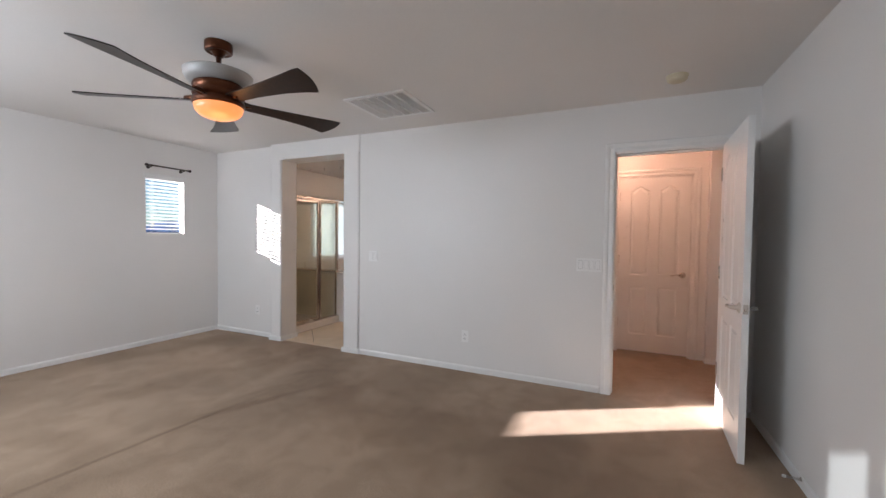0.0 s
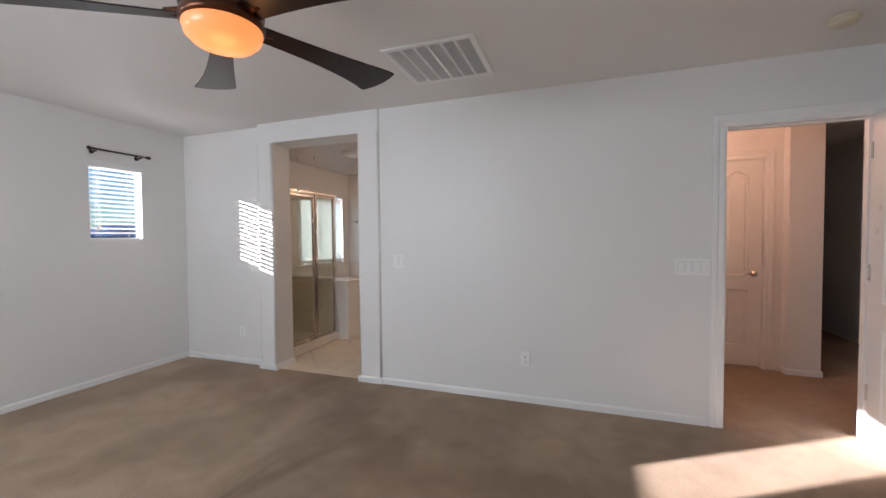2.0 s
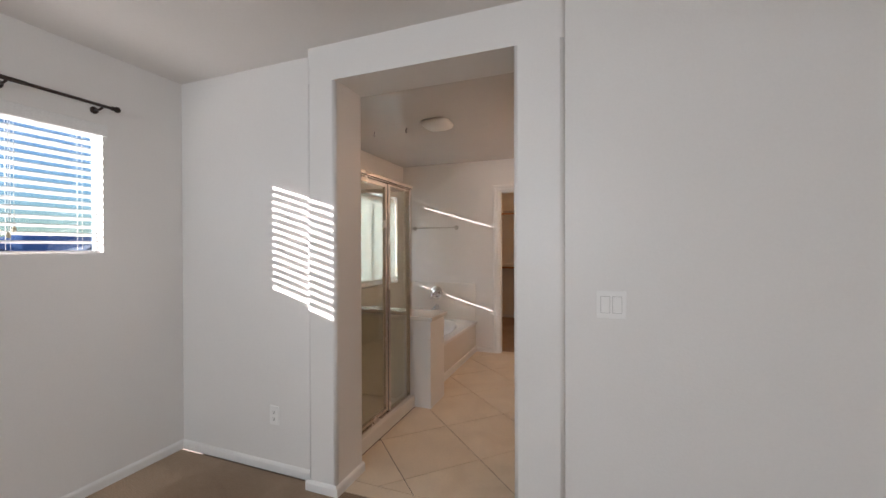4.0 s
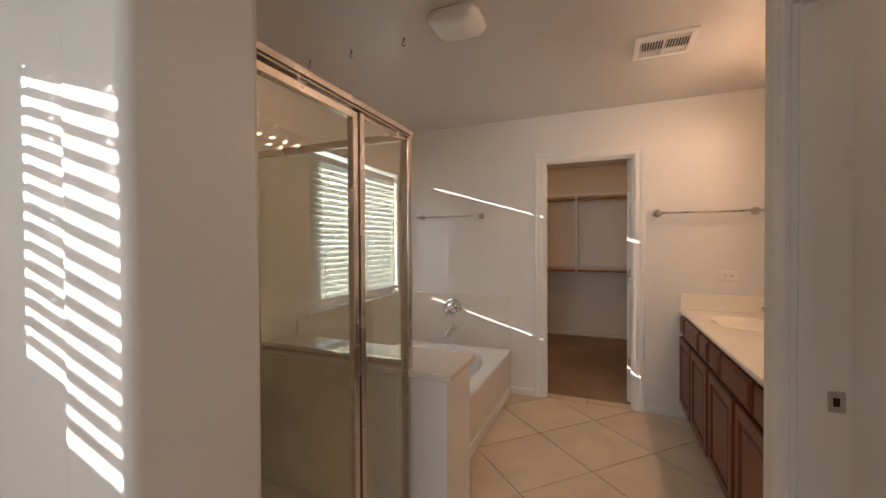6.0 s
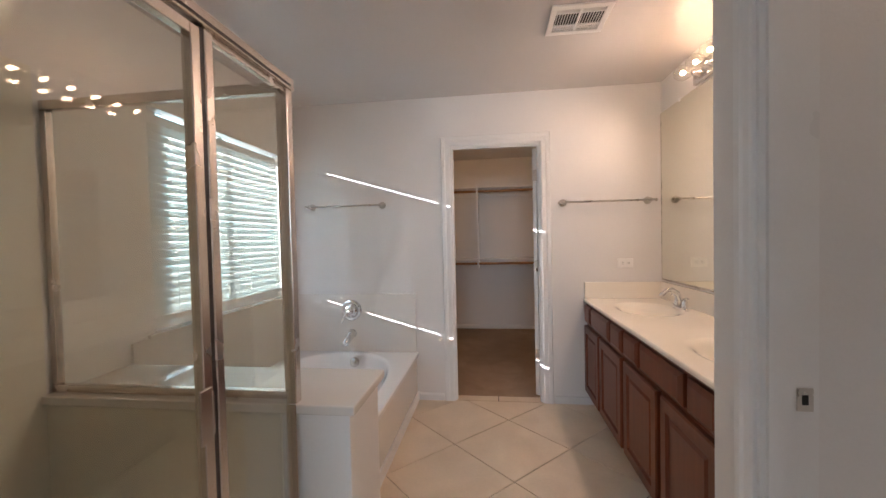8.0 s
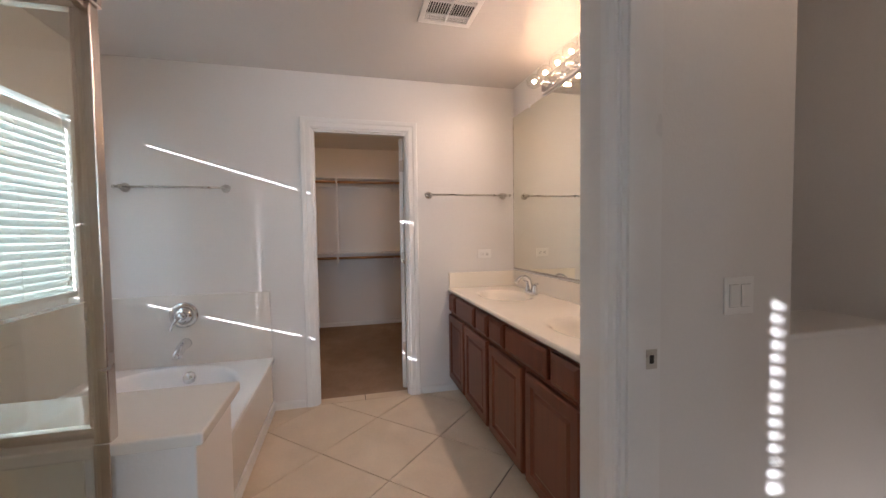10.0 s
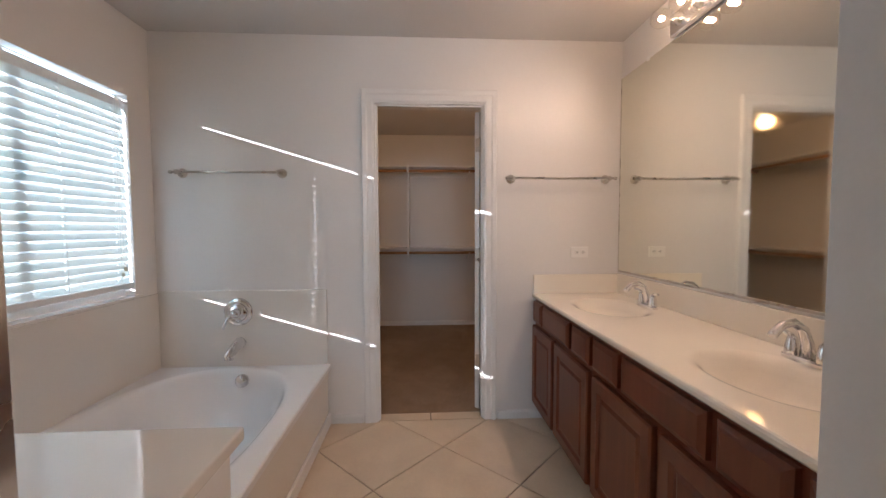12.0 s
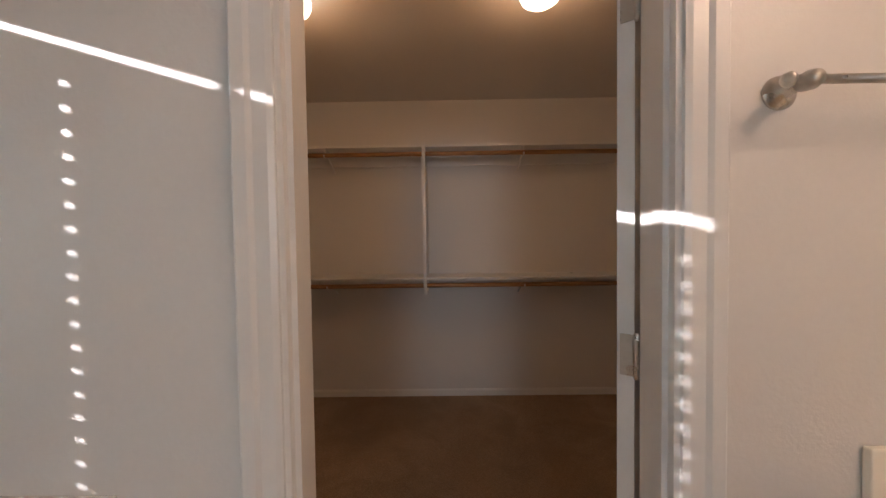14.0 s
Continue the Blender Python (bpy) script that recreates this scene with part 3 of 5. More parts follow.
def lever_mesh(x, z, side, t, toward):
    """A lever handle on one side of a leaf; toward: the way that it points along x."""
    bm = nbm()
    y0 = side * t / 2
    lathe(bm, [(0, 0), (0.033, 0), (0.033, 0.004), (0.028, 0.010), (0.014, 0.013), (0.011, 0.045), (0.0, 0.048)], (x, y0, z), (0, side, 0), 24)
    pts = [(x, y0 + side * 0.042, z), (x + toward * 0.02, y0 + side * 0.05, z), (x + toward * 0.06, y0 + side * 0.052, z + 0.004), (x + toward * 0.105, y0 + side * 0.048, z - 0.004), (x + toward * 0.118, y0 + side * 0.043, z - 0.006)]
    tube(bm, pts, [0.011, 0.010, 0.0085, 0.008, 0.005], 12)
    return bm


def hinge_mesh(x, y, z, side):
    bm = nbm()
    lathe(bm, [(0, -0.05), (0.004, -0.05), (0.006, -0.044), (0.006, 0.044), (0.004, 0.05), (0, 0.05)], (x, y, z), (0, 0, 1), 10)
    box(bm, x - 0.0015, min(y, y - side * 0.032), z - 0.044, x + 0.0015, max(y, y - side * 0.032), z + 0.044)
    return bm


def door(name, w, h, t, m, label, lever_z=0.91, hinge_zs=(0.335, 1.07, 1.81), hinge_side=1, latch=True):
    """A leaf with its hinge edge at x = 0; m places it."""
    root = thing(name, (0, 0, 0), label, "door", kind="structure")
    leaf = part("leaf", door_leaf_mesh(w, h, t), TRIM, root, "white painted four-panel leaf with arched upper panels")
    if latch:
        part("lever_handle", lever_mesh(w - 0.065, lever_z, 1, t, -1), NICKEL, root, "satin nickel lever handle")
        part("lever_handle", lever_mesh(w - 0.065, lever_z, -1, t, -1), NICKEL, root, "satin nickel lever handle")
        part("latch_plate", box(nbm(), w - 0.001, -0.0125, lever_z - 0.028, w + 0.0015, 0.0125, lever_z + 0.028), NICKEL, root, "satin nickel latch plate")
        part("latch_bolt", box(nbm(), w + 0.001, -0.006, lever_z - 0.009, w + 0.010, 0.006, lever_z + 0.009, 0.002), NICKEL, root)
    for z in hinge_zs:
        part("hinge", hinge_mesh(-0.002, hinge_side * (t / 2 + 0.004), z, hinge_side), NICKEL, root, "satin nickel butt hinge")
    root.matrix_world = m
    return root


# bedroom door, standing open into the room
door("door_1", 0.775, 2.03, 0.035, pose(0.938, 4.165, 0.008, 0, 0, -92.9), "white four-panel bedroom door, open, with lever handles", hinge_side=-1)
# closed hall door
door("door_2", 0.715, 2.03, 0.035, pose(0.2195, 5.690, 0.018), "closed white four-panel hall door with lever handle", hinge_side=-1)
# closet door, opened inwards
door("door_3", 0.68, 2.03, 0.035, pose(-2.7135, 7.391, 0.008, 0, 0, 50.0), "white closet door, opened wide inwards on nickel hinges", hinge_side=-1)


# ---- windows ----
def window(name, axis_x, y0, y1, z0, z1, depth, label, mullion=False, rails=(0.032, 0.032), side=0.022, thick=(0.03, 0.02), side0=None, glass=PANE):
    """A vinyl window set deep in the opening of a west wall."""
    root = thing(name, (axis_x - depth, (y0 + y1) / 2, z0), label, "window", kind="structure")
    f, fb, ft = (side, *rails)
    g = side0 or side
    xo, xi = axis_x - depth - thick[0], axis_x - depth + thick[1]
    fr = nbm()
    box(fr, xo, y0, z0, xi, y0 + g, z1)
    box(fr, xo, y1 - f, z0, xi, y1, z1)
    box(fr, xo, y0 + g, z0, xi, y1 - f, z0 + fb)
    box(fr, xo, y0 + g, z1 - ft, xi, y1 - f, z1)
    part("window_frame", fr, VINYL, root, "white vinyl window frame")
    if mullion:
        ym = (y0 + y1) / 2
        part("mullion", box(nbm(), xo + 0.003, ym - 0.02, z0 + fb, xi - 0.003, ym + 0.02, z1 - ft), VINYL, root)
    p = part("pane", box(nbm(), xo + 0.015, y0 + g, z0 + fb, xo + 0.019, y1 - f, z1 - ft), glass, root, "clear window glass")
    p.visible_shadow = False
    return root


window("window_1", XW, *WEST_WIN, 0.065, "small white vinyl bedroom window with blinds", rails=(0.006, 0.006), side=0.008, thick=(0.022, 0.006), glass=TINTED)
window("window_2", XWB, *BATH_WIN, 0.058, "wide white vinyl bathroom window with closed blinds", True, rails=(0.0455, 0.005), side=0.016, thick=(0.022, 0.0), side0=0.115)
structure("window_sill", box(nbm(), XWB - 0.057, 5.82, 0.862, XWB + 0.018, 7.11, 0.880, 0.004), MARBLE, "cream marble window sill", "window sill")


def slat_data(length, depth, holes, name):
    """One blind slat along y, with slots for the cords."""
    bm = nbm()
    t, w, hl = 0.0028, 0.0085, 0.003
    cuts = sorted(holes)
    box(bm, -depth / 2, -length / 2, -t / 2, -w / 2, length / 2, t / 2)
    box(bm, w / 2, -length / 2, -t / 2, depth / 2, length / 2, t / 2)
    y = -length / 2
    for c in cuts + [None]:
        e = length / 2 if c is None else c - hl
        box(bm, -w / 2, y, -t / 2, w / 2, e, t / 2)
        y = None if c is None else c + hl
    me = bpy.data.meshes.new(name)
    bm.to_mesh(me)
    bm.free()
    return me


def blind(at_x, y0, y1, z0, z1, pitch, depth, tilt, holes, mat, label, wand_y, valance, head=0.042, foot=0.036, rail=0.026):
    root = thing("window_blind", (at_x, (y0 + y1) / 2, z0), label, "window blind")
    ym = (y0 + y1) / 2
    me = slat_data(y1 - y0, depth, holes, "slat")
    me.materials.append(mat)
    part("headrail", box(nbm(), at_x - 0.028, y0, z1 - head, at_x + rail, y1, z1 - 0.002, 0.002), VINYL, root, "white blind headrail")
    if valance:
        part("valance", box(nbm(), XW + 0.002, y0 - 0.03, z1 - 0.03, XW + 0.014, y1 + 0.03, z1 + 0.035, 0.003), VINYL, root, "white moulded valance")
    z = z1 - head - pitch * 0.5
    k = 0
    while z > z0 + foot + 0.004:
        ob = new("slat", me)
        ob.parent = root
        ob.matrix_basis = pose(0, 0, z - z0, 0, tilt + 1.2 * math.sin(k * 2.3), 0.12 * math.sin(k * 1.7))
        k += 1
        z -= pitch
    part("bottom_rail", box(nbm(), at_x - depth / 2, y0, z0 + 0.004, at_x + depth / 2, y1, z0 + foot, 0.003), VINYL, root, "white bottom rail")
    for hy in holes:
        for dx in (-depth * 0.45, depth * 0.45):
            part("ladder_cord", tube(nbm(), [(at_x + dx, ym + hy - 0.008, z1 - 0.04), (at_x + dx, ym + hy - 0.008, z0 + 0.02)], 0.0011, 5), PLASTIC, root)
    for n, dy in enumerate((0.0, 0.02)):
        x = at_x + depth / 2 + 0.006
        zc = z0 + 0.10 + 0.03 * n
        cord = part("lift_cord", tube(nbm(), [(x, wand_y + dy, z1 - 0.04), (x, wand_y + dy, zc)], 0.0012, 5), PLASTIC, root)
        part("tassel", lathe(nbm(), [(0, 0.0), (0.007, 0.002), (0.009, 0.012), (0.005, 0.026), (0, 0.028)], (x, wand_y + dy, zc - 0.026), (0, 0, 1), 10), IVORY, cord)
    return root


blind(XW - 0.030, WEST_WIN[0] + 0.006, WEST_WIN[1] - 0.012, WEST_WIN[2], WEST_WIN[3], 0.0425, 0.050, -15, (-0.14, 0.14), SLATW, "white two-inch blind, slats open, in a small window", WEST_WIN[0] + 0.06, True, 0.012, 0.012)
blind(XWB - 0.028, BATH_WIN[0] + 0.006, BATH_WIN[1] - 0.006, 0.921, 1.9875, 0.0425, 0.050, 73, (-0.432, -0.115, 0.203, 0.518), SLAT, "white two-inch bathroom blind with closed slats", 6.98, False, head=0.0535, rail=-0.012)

# curtain rod over the small window
rod = thing("curtain_rod", (XW, 3.565, 2.12), "short dark bronze curtain rod over a small window", "curtain rod")
pole = part("pole", tube(nbm(), [(XW + 0.075, 3.34, 2.13), (XW + 0.075, 3.79, 2.13)], 0.0085, 14), DARKROD, rod)
part("pole", tube(nbm(), [(XW + 0.075, 3.44, 2.13), (XW + 0.075, 3.34, 2.13)], 0.0105, 14), DARKROD, rod)
for y, s in ((3.335, -1), (3.795, 1)):
    part("finial", lathe(nbm(), [(0, -0.004), (0.012, -0.004), (0.012, 0.004), (0.009, 0.008), (0.016, 0.014), (0.017, 0.026), (0.012, 0.034), (0, 0.036)], (XW + 0.075, y, 2.13), (0, s, 0), 16), DARKROD, rod, "dark turned finial")
for y in (3.37, 3.745):
    b = nbm()
    lathe(b, [(0, 0), (0.020, 0), (0.020, 0.006), (0.008, 0.012), (0, 0.012)], (XW, y, 2.115), (1, 0, 0), 16)
    tube(b, [(XW + 0.008, y, 2.115), (XW + 0.05, y, 2.112), (XW + 0.075, y, 2.118)], 0.006, 8)
    part("bracket", b, DARKROD, rod)

# ---- outdoors, seen through the blinds ----
structure("ground", box(nbm(), -2500, -2500, -3.4, 2500, 2500, -3.2), EARTH, "dry desert ground reaching the horizon", "ground")
bm = nbm()
rng = random.Random(5)
prev = None
for k in range(61):
    a = radians(120 + k * 2.0)
    d = 900
    hgt = 20 + 7 * math.sin(k * 0.5) + 5 * math.sin(k * 1.37 + 1) + rng.uniform(-2, 2)
    p = [bm.verts.new((d * math.cos(a), d * math.sin(a), -3.3)), bm.verts.new((d * 1.05 * math.cos(a), d * 1.05 * math.sin(a), hgt)), bm.verts.new((d * 1.2 * math.cos(a), d * 1.2 * math.sin(a), -3.3))]
    if prev:
        bm.faces.new((prev[0], p[0], p[1], prev[1]))
        bm.faces.new((prev[1], p[1], p[2], prev[2]))
    prev = p
structure("backdrop", bm, RIDGE, "far hills on the horizon, coloured blue for haze", "hills")


def far_house(x, y, w, d, h):
    root = thing("house", (x, y, -3.2), "distant stucco house with a low tiled roof", "house", "far houses")
    part("wall", box(nbm(), x - d / 2, y - w / 2, -3.2, x + d / 2, y + w / 2, -3.2 + h), STUCCO, root)
    b = nbm()
    z = -3.2 + h
    o = 0.5
    loft(b, [[Vector((x - d / 2 - o, y - w / 2 - o, z)), Vector((x + d / 2 + o, y - w / 2 - o, z)), Vector((x + d / 2 + o, y + w / 2 + o, z)), Vector((x - d / 2 - o, y + w / 2 + o, z))],
             [Vector((x - 0.3, y - w / 4, z + 1.6)), Vector((x + 0.3, y - w / 4, z + 1.6)), Vector((x + 0.3, y + w / 4, z + 1.6)), Vector((x - 0.3, y + w / 4, z + 1.6))]], cap_first=True)
    part("roof", b, ROOFTILE, root)
    for k in (-0.25, 0.25):
        win = part("window", box(nbm(), x + d / 2, y + w * k - 0.6, -3.2 + h * 0.45, x + d / 2 + 0.05, y + w * k + 0.6, -3.2 + h * 0.8), HOLE, root, "dark window")


for x, y, w, d, h in ((-62, 16, 14, 10, 3.2), (-66, 38, 13, 10, 3.4), (-60, 60, 15, 11, 3.1), (-74, -4, 13, 10, 3.3), (-90, 28, 16, 11, 3.6)):
    far_house(x, y, w, d, h)


# ---- bathroom: shower, half wall, tub ----
def oval(cx, cy, rx, ry, z, n=48, power=2.8):
    pts = []
    for k in range(n):
        a = 2 * math.pi * (k + 0.5) / n
        c, s = math.cos(a), math.sin(a)
        pts.append(Vector((cx + rx * math.copysign(abs(c) ** (2 / power), c), cy + ry * math.copysign(abs(s) ** (2 / power), s), z)))
    return pts


def rect_loop(cx, cy, x0, y0, x1, y1, z, n=48):
    """Points on a rectangle at the same bearings as oval()'s, the corners among them."""
    pts = []
    for k in range(n):
        a = 2 * math.pi * (k + 0.5) / n
        c, s = math.cos(a), math.sin(a)
        tx = ((x1 - cx) / c if c > 0 else (x0 - cx) / c) if abs(c) > 1e-9 else 1e9
        ty = ((y1 - cy) / s if s > 0 else (y0 - cy) / s) if abs(s) > 1e-9 else 1e9
        t = min(tx, ty)
        pts.append(Vector((cx + t * c, cy + t * s, z)))
    for qx, qy in ((x0, y0), (x1, y0), (x1, y1), (x0, y1)):
        best = min(range(n), key=lambda k: (pts[k] - Vector((qx, qy, z))).length)
        pts[best] = Vector((qx, qy, z))
    return pts


PX, PY0, PY1, PZ = -3.555, 5.385, 5.705, 0.735
half_wall = thing("half_wall", (-4.1, 5.54, 0), "low white half wall with a cream marble cap", "half wall", kind="structure")
part("body", box(nbm(), XWB, PY0, 0, PX, PY1, PZ, 0.004), WALL, half_wall)
part("cap", box(nbm(), XWB, PY0 - 0.026, PZ, PX + 0.025, PY1 + 0.024, PZ + 0.034, 0.006, 3), MARBLE, half_wall, "cream marble cap with eased edges")

# shower stall lining
structure("shower_wall_panel", box(nbm(), XWB, YB, 0.05, -3.80, YB + 0.008, 1.98), SHOWER, "cream marble shower wall panel", "wall panel")
structure("shower_wall_panel", box(nbm(), XWB, YB + 0.008, 0.05, XWB + 0.008, PY0 - 0.008, 1.98), SHOWER, "cream marble shower wall panel", "wall panel")
structure("shower_wall_panel", box(nbm(), XWB + 0.008, PY0 - 0.008, 0.05, -3.80, PY0, PZ), SHOWER, "cream marble shower wall panel", "wall panel")
pan = nbm()
box(pan, XWB + 0.01, YB + 0.01, 0, -3.81, PY0 - 0.01, 0.05)
structure("shower_pan", pan, MARBLE, "cream shower pan", "shower pan")
structure("shower_curb", box(nbm(), -3.82, YB, 0, -3.70, PY0, 0.10, 0.008, 3), MARBLE, "white marble shower curb", "curb")

SX = -3.75
shower = thing("shower_enclosure", (SX, 4.9, 0.1), "framed clear glass shower enclosure with satin metal frame", "shower enclosure")
YD, YE, ZT = 4.985, 5.375, 1.865


def bar(x0, y0, z0, x1, y1, z1, label="", name="frame_bar"):
    return part(name, box(nbm(), x0, y0, z0, x1, y1, z1, 0.003), ALU, shower, label)


bar(SX - 0.026, YB + 0.002, ZT - 0.036, SX + 0.026, YE + 0.025, ZT, "satin metal header rail", "header_rail")
part("header_groove", box(nbm(), SX + 0.0265, YB + 0.01, ZT - 0.030, SX + 0.028, YE, ZT - 0.024), STRIP, shower)
bar(SX - 0.018, YB + 0.009, 0.10, SX + 0.018, YB + 0.034, ZT - 0.036, name="wall_post")
bar(SX - 0.018, YE - 0.012, PZ + 0.034, SX + 0.018, YE + 0.024, ZT - 0.036, name="corner_post")
bar(SX - 0.018, YE - 0.012, 0.10, SX + 0.018, PY0 - 0.027, PZ + 0.034, name="corner_post")
bar(SX - 0.016, YD + 0.012, 0.10, SX + 0.016, YD + 0.040, ZT - 0.036, name="centre_post")
part("gasket", box(nbm(), SX - 0.010, YD + 0.001, 0.115, SX + 0.012, YD + 0.012, ZT - 0.04), STRIP, shower, "dark magnetic door gasket")
bar(SX - 0.018, YB + 0.034, 0.10, SX + 0.018, YE - 0.012, 0.116, name="sill_rail")
bar(SX - 0.012, YD - 0.030, 0.125, SX + 0.014, YD, ZT - 0.042, name="door_stile")
bar(SX - 0.012, YB + 0.040, 0.125, SX + 0.014, YB + 0.066, ZT - 0.042, name="door_stile")
bar(SX - 0.012, YB + 0.066, ZT - 0.070, SX + 0.014, YD - 0.030, ZT - 0.042, name="door_rail")
bar(SX - 0.012, YB + 0.066, 0.125, SX + 0.014, YD - 0.030, 0.150, name="door_rail")
bar(SX - 0.009, YD + 0.040, ZT - 0.052, SX + 0.011, YE - 0.012, ZT - 0.036, name="panel_rail")
glass_parts = [
    part("glass_door", box(nbm(), SX - 0.003, YB + 0.060, 0.14, SX + 0.003, YD - 0.024, ZT - 0.06), GLASS, shower, "clear glass door panel"),
    part("glass_panel", box(nbm(), SX - 0.003, YD + 0.036, 0.112, SX + 0.003, YE - 0.010, ZT - 0.045), GLASS, shower, "clear fixed glass panel"),
]
# side panel that stands on the half wall
SY = 5.414
bar(XWB + 0.001, SY - 0.015, PZ + 0.034, SX - 0.018, SY + 0.015, PZ + 0.062, name="side_sill_rail")
bar(XWB + 0.001, SY - 0.016, ZT - 0.036, SX - 0.026, SY + 0.016, ZT, name="side_header_rail")
bar(XWB + 0.001, SY - 0.014, PZ + 0.062, XWB + 0.028, SY + 0.014, ZT - 0.036, name="side_wall_post")
bar(SX - 0.045, SY - 0.014, PZ + 0.062, SX - 0.018, SY + 0.014, ZT - 0.036, name="side_corner_post")
glass_parts.append(part("side_glass", box(nbm(), XWB + 0.02, SY - 0.003, PZ + 0.055, SX - 0.04, SY + 0.003, ZT - 0.03), GLASS, shower, "clear side glass panel"))
for g in glass_parts:
    g.visible_shadow = False
hb = nbm()
box(hb, SX + 0.014, YD - 0.030, 0.875, SX + 0.034, YD - 0.022, 0.975, 0.002)
box(hb, SX + 0.026, YD - 0.066, 0.862, SX + 0.034, YD - 0.028, 0.988, 0.003, 3)
part("door_pull", hb, ALU, shower, "curved satin metal door pull")

# tub
TX, TY0, TZ = -3.695, PY1, 0.392
tub = thing("bathtub", (-4.2, 6.48, 0), "white drop-in oval bathtub with a marble deck and apron", "bathtub")
bm = nbm()
CX, CY, RX, RY = -4.24, 6.475, 0.452, 0.72
OV = 2.45
loft(bm, [rect_loop(CX, CY, XWB, TY0, TX + 0.014, YR, TZ - 0.035), rect_loop(CX, CY, XWB, TY0, TX + 0.016, YR, TZ - 0.006), rect_loop(CX, CY, XWB, TY0, TX + 0.010, YR, TZ),
          oval(CX, CY, RX + 0.024, RY + 0.024, TZ, power=OV)], cap_last=False)
part("deck", bm, TUB, tub, "white glossy tub deck")
bm = nbm()
loft(bm, [oval(CX, CY, RX + d, RY + e, TZ - z, power=OV) for d, e, z in (
    (0.024, 0.024, 0.0), (0.014, 0.014, 0.0008), (0.005, 0.005, 0.004), (-0.003, -0.004, 0.011), (-0.010, -0.014, 0.024), (-0.028, -0.040, 0.08),
    (-0.060, -0.085, 0.18), (-0.10, -0.13, 0.265), (-0.155, -0.19, 0.312), (-0.24, -0.28, 0.325))], smooth=True)
part("basin", bm, TUB, tub, "white glossy oval basin")
part("apron", box(nbm(), TX - 0.03, TY0, 0, TX, YR - 0.012, TZ - 0.034), MARBLE, tub, "cream apron panel")
part("apron_base", box(nbm(), TX, TY0, 0, TX + 0.016, YR - 0.012, 0.075, 0.004), TRIM, tub, "white base strip")
b = nbm()
lathe(b, [(0, 0), (0.040, 0), (0.040, 0.008), (0.036, 0.018), (0.012, 0.022), (0, 0.022)], (-4.19, 7.150, TZ - 0.060), (0, -1, 0.40), 28)
part("overflow_cover", b, CHROME, tub, "chrome overflow cover")
b = nbm()
lathe(b, [(0, 0), (0.036, 0), (0.036, 0.003), (0.026, 0.005), (0.012, 0.004), (0.012, 0.014), (0.022, 0.020), (0.022, 0.026), (0, 0.028)], (-4.17, 6.90, TZ - 0.308), (0, 0, 1), 24)
part("drain_stopper", b, CHROME, tub, "chrome drain with a pop-up stopper")
structure("tub_surround_panel", box(nbm(), XWB + 0.012, YR - 0.012, TZ, TX + 0.0, YR, 0.875, 0.003), MARBLE, "white marble splash panel behind the tub", "wall panel")
structure("tub_surround_panel", box(nbm(), XWB, PY1 + 0.024, TZ, XWB + 0.012, YR, 0.861), MARBLE, "white marble splash panel under the window", "wall panel")

valve = thing("tub_valve", (-4.24, YR - 0.012, 0.74), "round chrome tub valve with a lever", "tub valve")
b = nbm()
lathe(b, [(0, 0), (0.088, 0), (0.088, 0.004), (0.080, 0.012), (0.058, 0.016), (0.054, 0.012), (0.050, 0.012), (0.046, 0.030), (0.034, 0.034), (0, 0.036)], (-4.24, YR - 0.012, 0.74), (0, -1, 0), 40)
part("escutcheon", b, CHROME, valve)
b = nbm()
lathe(b, [(0.030, 0.03), (0.028, 0.055), (0.018, 0.075), (0, 0.080)], (-4.24, YR - 0.012, 0.74), (0, -1, 0), 24)
tube(b, [(-4.24, YR - 0.075, 0.74), (-4.262, YR - 0.10, 0.715), (-4.282, YR - 0.112, 0.675), (-4.288, YR - 0.118, 0.655)], [0.014, 0.012, 0.009, 0.007], 12)
part("lever", b, CHROME, valve, "chrome lever")
spout = thing("tub_spout", (-4.235, YR - 0.012, 0.55), "chrome tub spout on the marble panel", "tub spout")
b = nbm()
tube(b, [(-4.235, YR - 0.012, 0.545), (-4.235, YR - 0.03, 0.545), (-4.237, YR - 0.08, 0.535), (-4.24, YR - 0.13, 0.512), (-4.241, YR - 0.15, 0.495), (-4.241, YR - 0.152, 0.480)], [0.036, 0.034, 0.031, 0.028, 0.026, 0.024], 18)
part("body", b, CHROME, spout)


def towel_bar(x0, x1, z):
    root = thing("towel_bar", ((x0 + x1) / 2, YR, z), "brushed nickel towel bar on turned posts", "towel bar", "bathroom towel bars")
    y = YR - 0.062
    part("bar", tube(nbm(), [(x0 - 0.03, y, z), (x1 + 0.03, y, z)], 0.0075, 14), NICKEL, root)
    for x, s in ((x0, -1), (x1, 1)):
        b = nbm()
        lathe(b, [(0, 0), (0.029, 0), (0.029, 0.004), (0.022, 0.009), (0.013, 0.016), (0.010, 0.035), (0.014, 0.046), (0.016, 0.062), (0.012, 0.074), (0, 0.077)], (x, YR, z), (0, -1, 0), 24)
        part("post", b, NICKEL, root)
        part("end_cap", lathe(nbm(), [(0, 0), (0.011, 0), (0.013, 0.006), (0.009, 0.014), (0, 0.017)], (x + s * 0.03, y, z), (s, 0, 0), 14), NICKEL, root)


towel_bar(-4.555, -3.955, 1.603)
towel_bar(-2.517, -1.895, 1.573)

